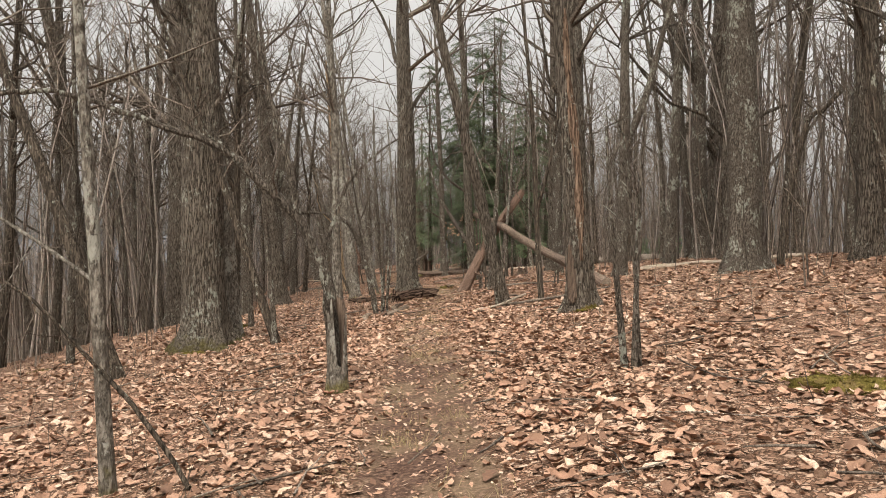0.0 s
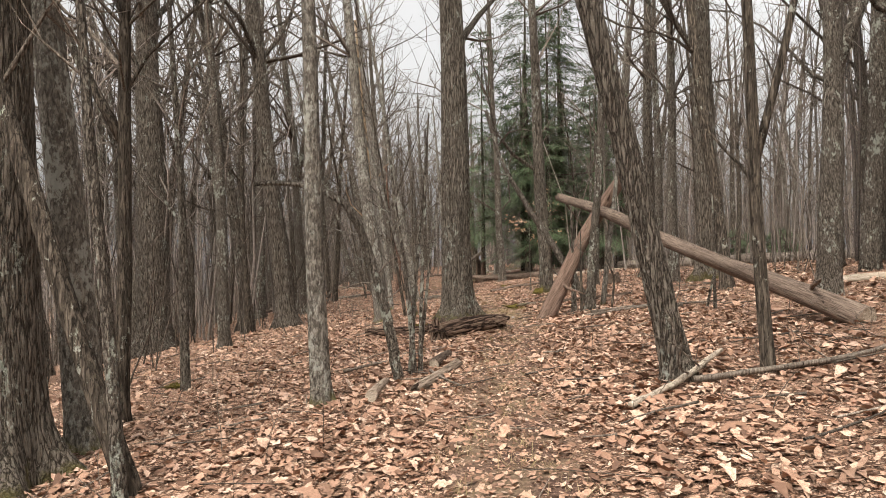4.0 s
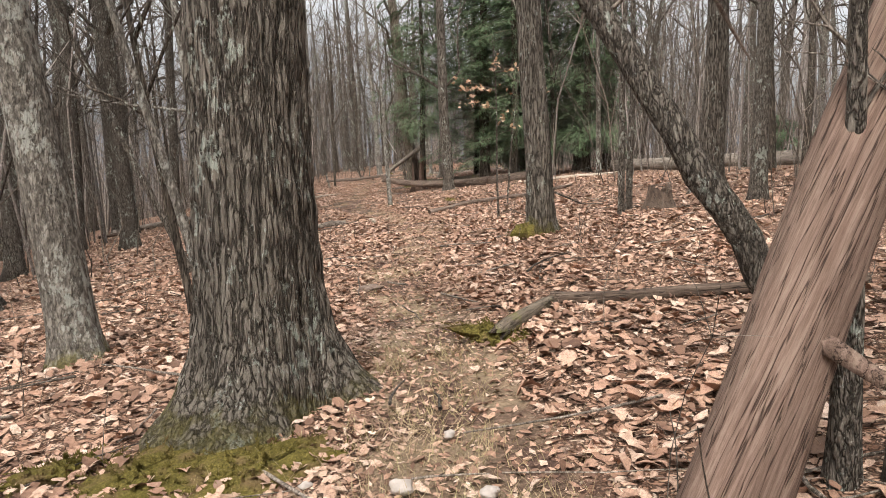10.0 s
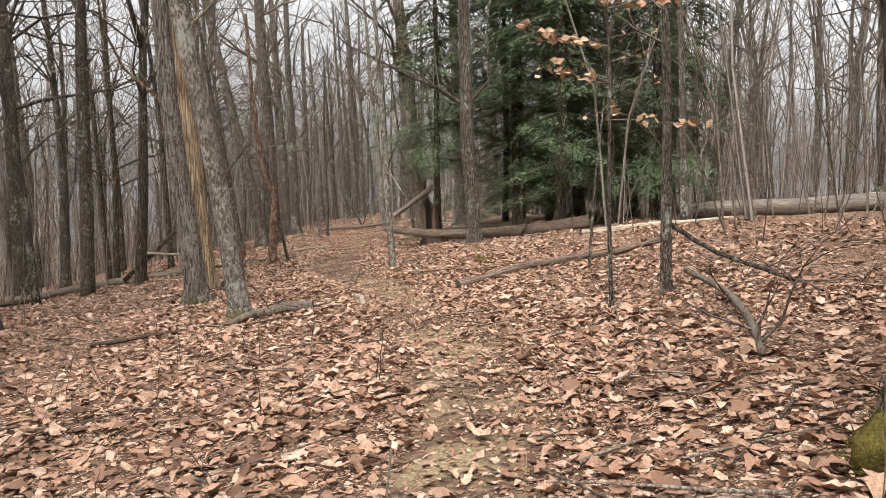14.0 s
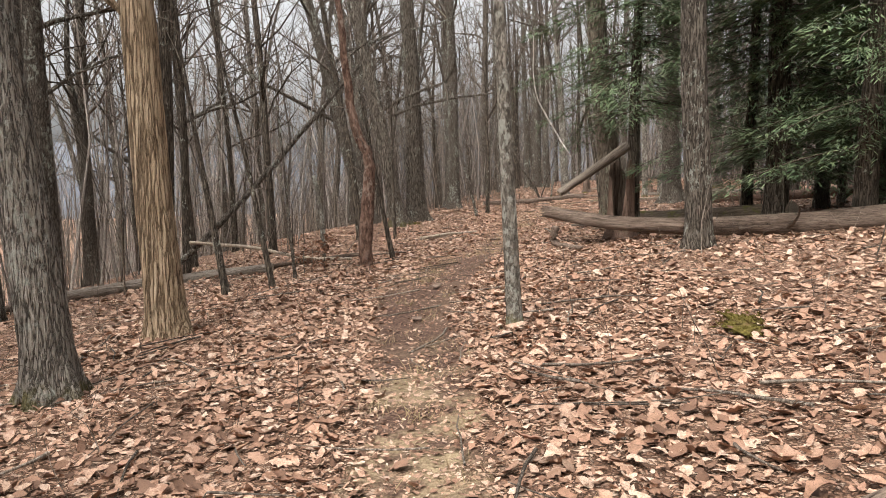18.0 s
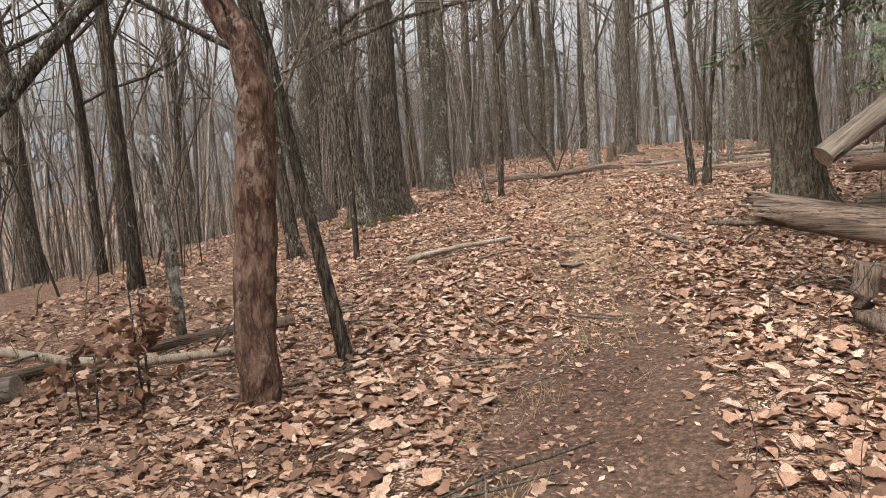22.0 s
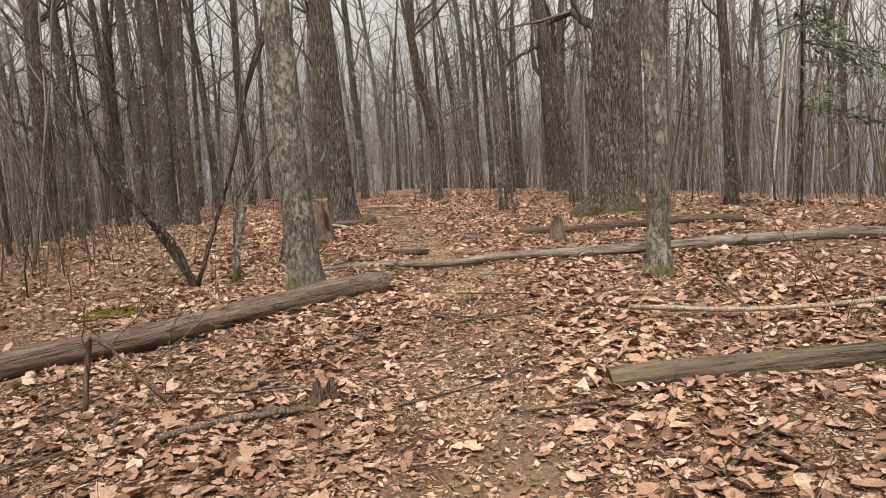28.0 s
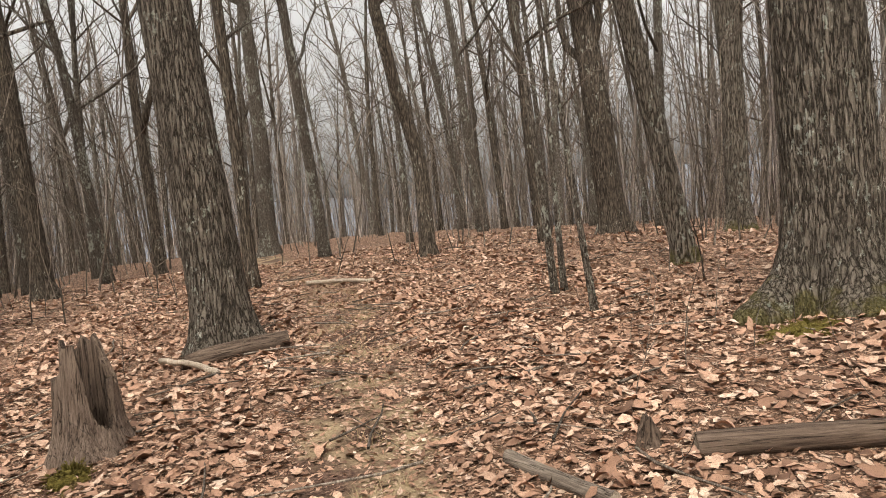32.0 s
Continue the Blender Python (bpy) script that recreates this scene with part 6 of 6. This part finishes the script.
def thicket():
    """The far thickets of the slopes, past counting: slim stems and poles with forking twigs, dense enough to close the view."""
    rng = np.random.default_rng(33)
    n = 10500
    y = rng.uniform(-15, 150, n)
    d = rng.choice((-1, 1), n, p=(0.64, 0.36)) * (13 + rng.gamma(2.0, 11.0, n))
    x = trail_x(y) + d
    far = (y > 100) | (rng.random(n) < 0.12)
    y = np.where(far, rng.uniform(94, 150, n), y)
    x = np.where(far, rng.uniform(-60, 50, n), x)
    tall = rng.random(n) < 0.2
    near = np.arange(n) < 350
    y = np.where(near, rng.uniform(0, 96, n), y)
    x = np.where(near, trail_x(y) + rng.choice((-1, 1), n) * rng.uniform(7.5, 17, n), x)
    tall |= near
    h = np.where(tall, rng.uniform(7, 14, n), rng.uniform(1.8, 6.5, n))
    r = np.where(tall, rng.uniform(0.022, 0.06, n), rng.uniform(0.008, 0.022, n))
    z = ground_z(x, y) - 0.1
    lean, curve = rng.normal(0, 0.10, (n, 2)), rng.normal(0, 0.10, (n, 2))
    t = np.linspace(0, 1, 4)

    def rods(lines, radii):
        """Three-sided rods along many lines at once."""
        m, k = lines.shape[:2]
        a = np.arange(3) * 2.094
        ring = np.stack([np.cos(a), np.sin(a), 0 * a], 1)
        pts = lines[:, :, None] + radii[:, :, None, None] * ring
        i, j = np.meshgrid(np.arange(k - 1), np.arange(3), indexing="ij")
        p, q = (i * 3 + j).ravel(), (i * 3 + (j + 1) % 3).ravel()
        tris = np.concatenate([np.stack([p, q, q + 3], 1), np.stack([p, q + 3, p + 3], 1)])
        return pts.reshape(-1, 3), (tris[None] + (np.arange(m) * k * 3)[:, None, None]).reshape(-1, 3)

    line = np.stack([x[:, None] + h[:, None] * (lean[:, :1] * t + curve[:, :1] * t**2), y[:, None] + h[:, None] * (lean[:, 1:] * t + curve[:, 1:] * t**2), z[:, None] + h[:, None] * t], -1)
    line[:, 1:3, :2] += rng.normal(0, 0.02, (n, 2, 2)) * h[:, None, None]
    made = [rods(line, r[:, None] * np.array((1.0, 0.8, 0.55, 0.2)))]
    for k in range(9):
        pick = np.nonzero(near | (tall & (k < 6)) | (k < 2))[0]
        s = rng.uniform(0.35 if k < 3 else 0.5, 0.98, len(pick)) * 3
        i = np.minimum(s.astype(int), 2)
        f = (s - i)[:, None]
        base = line[pick, i] * (1 - f) + line[pick, i + 1] * f
        turn = rng.uniform(0, 6.28, len(pick))
        way = np.stack([np.cos(turn), np.sin(turn), rng.uniform(0.5, 1.8, len(pick))], 1) * (h[pick] * rng.uniform(0.08, 0.2, len(pick)))[:, None]
        mid = base + way * 0.5 + rng.normal(0, 0.05, way.shape)
        twig = np.stack([base, mid, base + way * 1.1 + (0, 0, 0.1)], 1)
        made.append(rods(twig, r[pick, None] * np.array((0.42, 0.3, 0.12))))
    points, tris, count = [], [], 0
    for p, f in made:
        points.append(p)
        tris.append(f + count)
        count += len(p)
    return tagged(new("far_thicket", bulk("far_thicket", np.concatenate(points), np.concatenate(tris), HAZED_THICKET_BARK)), "dense grey-brown thicket of slim bare stems on the far slopes, paled for haze", "thicket", kind="stuff")


thicket()


def fallen_twigs():
    rng = np.random.default_rng(41)
    bits = Shape()
    for _ in range(1700):
        y = rng.uniform(0, 84)
        d = rng.normal(0, 4.0)
        x = float(trail_x(y)) + d
        z = height_at(x, y)
        a = rng.uniform(0, 6.28)
        n = rng.uniform(0.15, 1.0)
        line = wander(rng, (x, y, z + 0.03), (math.cos(a), math.sin(a), 0.03), n, 4, 0.22)
        line[:, 2] = ground_z(line[:, 0], line[:, 1]) + bumps(line[:, 0], line[:, 1]) + 0.025 + 0.02 * rng.random()
        bits.add(*tube(line, np.linspace(1, 0.5, 5) * rng.uniform(0.003, 0.012), 5, cap=False))
    return tagged(new("fallen_twigs", bits.mesh("fallen_twigs", TWIG_BARK)), "small fallen twigs scattered over the leaves", "twigs", kind="stuff")


fallen_twigs()


def seedlings():
    """Knee-high shoots and dry weed stalks standing in the leaves."""
    rng = np.random.default_rng(43)
    bits = Shape()
    for _ in range(1500):
        y = rng.uniform(0, 84)
        x = float(trail_x(y)) + rng.choice((-1, 1)) * rng.uniform(0.75, 5.0)
        h = rng.uniform(0.12, 0.55) * (1 if rng.random() < 0.8 else 1.7)
        line = wander(rng, (x, y, height_at(x, y) - 0.02), (rng.normal(0, 0.25), rng.normal(0, 0.25), 1.0), h, 4, 0.3)
        r = rng.uniform(0.0018, 0.0045)
        bits.add(*tube(line, r * np.linspace(1, 0.5, 5), 3, cap=False))
        for _ in range(rng.integers(0, 4)):
            a = rng.uniform(0, 6.28)
            twig = wander(rng, line[rng.integers(1, 5)], (math.cos(a), math.sin(a), 0.7), h * rng.uniform(0.2, 0.5), 2, 0.3)
            bits.add(*tube(twig, (r * 0.7, r * 0.55, r * 0.3), 3, cap=False))
    return tagged(new("seedlings", bits.mesh("seedlings", TWIG_BARK)), "thin bare seedlings and dry stalks standing in the leaves", "seedlings", kind="stuff")


seedlings()


# ---- the leaf litter ----
def leaf_spots(rng, count, reach, inner, y0=-1.5, y1=86.0, bare=0.85):
    """Places for leaves beside the trail, fewer on the trodden earth."""
    y = rng.uniform(y0, y1, count)
    d = rng.uniform(inner, reach, count) * rng.choice((-1, 1), count)
    x = trail_x(y) + d
    clump = 0.5 + 0.5 * np.sin(2.1 * x + 1.3 * np.sin(1.7 * y)) * np.sin(1.9 * y + 1.1 * np.sin(2.3 * x))
    keep = rng.random(count) > (bare * np.interp(y, (0, 6, 12, 35, 39, 47, 50), (1.15, 1.12, 1.0, 1.0, 1.22, 1.22, 1.0))) * np.clip(worn_at(x, y) * 1.2, 0, 1)
    keep &= rng.random(count) < 0.65 + 0.35 * clump
    x, y = x[keep], y[keep]
    z = ground_z(x, y) + bumps(x, y) - 0.035 * worn_at(x, y) + rng.uniform(0.0, 0.022, len(x))
    return x, y, z


def leaf_litter():
    rng = np.random.default_rng(51)
    x, y, z = leaf_spots(rng, 25000, 1.6, 0.0)
    near_p, near_t = scatter(rng, LOBED_LEAVES, x, y, z, rng.gamma(8.0, 0.0115, len(x)).clip(0.045, 0.15), 0.2)
    x, y, z = leaf_spots(rng, 55000, 3.6, 0.8)
    p, t = scatter(rng, OAK_LEAVES, x, y, z, rng.gamma(8.0, 0.0100, len(x)).clip(0.045, 0.13), 0.22)
    p, t = np.concatenate([near_p, p]), np.concatenate([near_t, t + len(near_p)])
    tagged(new("leaf_litter", bulk("leaf_litter", p, t, LEAF)), "thick layer of dead brown and tan oak leaves", "leaf litter", kind="stuff")
    x, y, z = leaf_spots(rng, 150000, 3.3, 0.0, bare=0.8)
    p, t = scatter(rng, CHIPS, x, y, z, rng.gamma(5.0, 0.0105, len(x)).clip(0.018, 0.085), 0.32)
    tagged(new("torn_leaf_litter", bulk("torn_leaf_litter", p, t, LEAF)), "torn and folded bits of dead leaf between whole ones", "leaf litter", kind="stuff")
    x, y, z = leaf_spots(rng, 105000, 9.0, 2.7)
    p, t = scatter(rng, CHIPS, x, y, z, rng.gamma(7.0, 0.0120, len(x)).clip(0.04, 0.14), 0.26)
    tagged(new("outer_leaf_litter", bulk("outer_leaf_litter", p, t, LEAF)), "dead brown leaves spread under the trees", "leaf litter", kind="stuff")
    # crumbs of leaf on the trail itself
    n = 105000
    y = rng.uniform(-1, 86, n)
    y = np.where((y > 40) & (y < 48.5) & (rng.random(n) < 0.6), rng.uniform(50, 86, n), y)
    y = np.where((y < 9) & (rng.random(n) < 0.65), rng.uniform(50, 86, n), y)
    x = trail_x(y) + 0.1 + rng.normal(0, 0.45, n)
    z = ground_z(x, y) + bumps(x, y) - 0.035 * worn_at(x, y) + 0.004
    p, t = scatter(rng, CRUMBS, x, y, z, rng.uniform(0.012, 0.06, n), 0.25)
    tagged(new("leaf_crumbs", bulk("leaf_crumbs", p, t, LEAF)), "broken leaf crumbs trodden into the trail", "leaf litter", kind="stuff")


leaf_litter()


def dry_grass():
    """Tufts of dry grass along the trodden edge of the trail."""
    rng = np.random.default_rng(71)
    p, t, count = [], [], 0
    for k in range(680):
        y = rng.uniform(0, 82) if k < 560 else rng.uniform(21.3, 24.0)
        x = float(trail_x(y)) + rng.normal(0, 0.42)
        z = height_at(x, y)
        n = rng.integers(10, 26)
        at = np.stack([x + rng.normal(0, 0.07, n), y + rng.normal(0, 0.07, n), np.full(n, z - 0.04)], 1)
        way = np.stack([rng.normal(0, 0.07, n), rng.normal(0, 0.07, n), rng.uniform(0.06, 0.12, n)], 1)
        side = np.stack([rng.normal(0, 1, n), rng.normal(0, 1, n), 0 * x + np.zeros(n)], 1)
        side *= 0.0025 / np.linalg.norm(side, axis=1)[:, None]
        p.append(np.stack([at - side, at + side, at + way], 1).reshape(-1, 3))
        t.append(np.arange(3 * n).reshape(-1, 3) + count)
        count += 3 * n
    return tagged(new("dry_grass", bulk("dry_grass", np.concatenate(p), np.concatenate(t), STRAW)), "thin tufts of dry straw-coloured grass on the trail", "grass", kind="stuff")


dry_grass()

rng = np.random.default_rng(61)
single = []
for pts, tris in LOBED_LEAVES:
    single.append(bulk("leaf", pts * 0.085, tris, LEAF))
x, y, z = leaf_spots(rng, 420, 1.5, 0.1)
for k in range(min(300, len(x))):
    ob = new("leaf", single[k % len(single)])
    s = rng.uniform(0.75, 1.35)
    ob.matrix_basis = pose(x[k], y[k], z[k] + 0.02, rng.normal(0, 14), rng.normal(0, 14), rng.uniform(0, 360)) @ Matrix.Diagonal((s, s, s, 1))
    ob.parent = ground
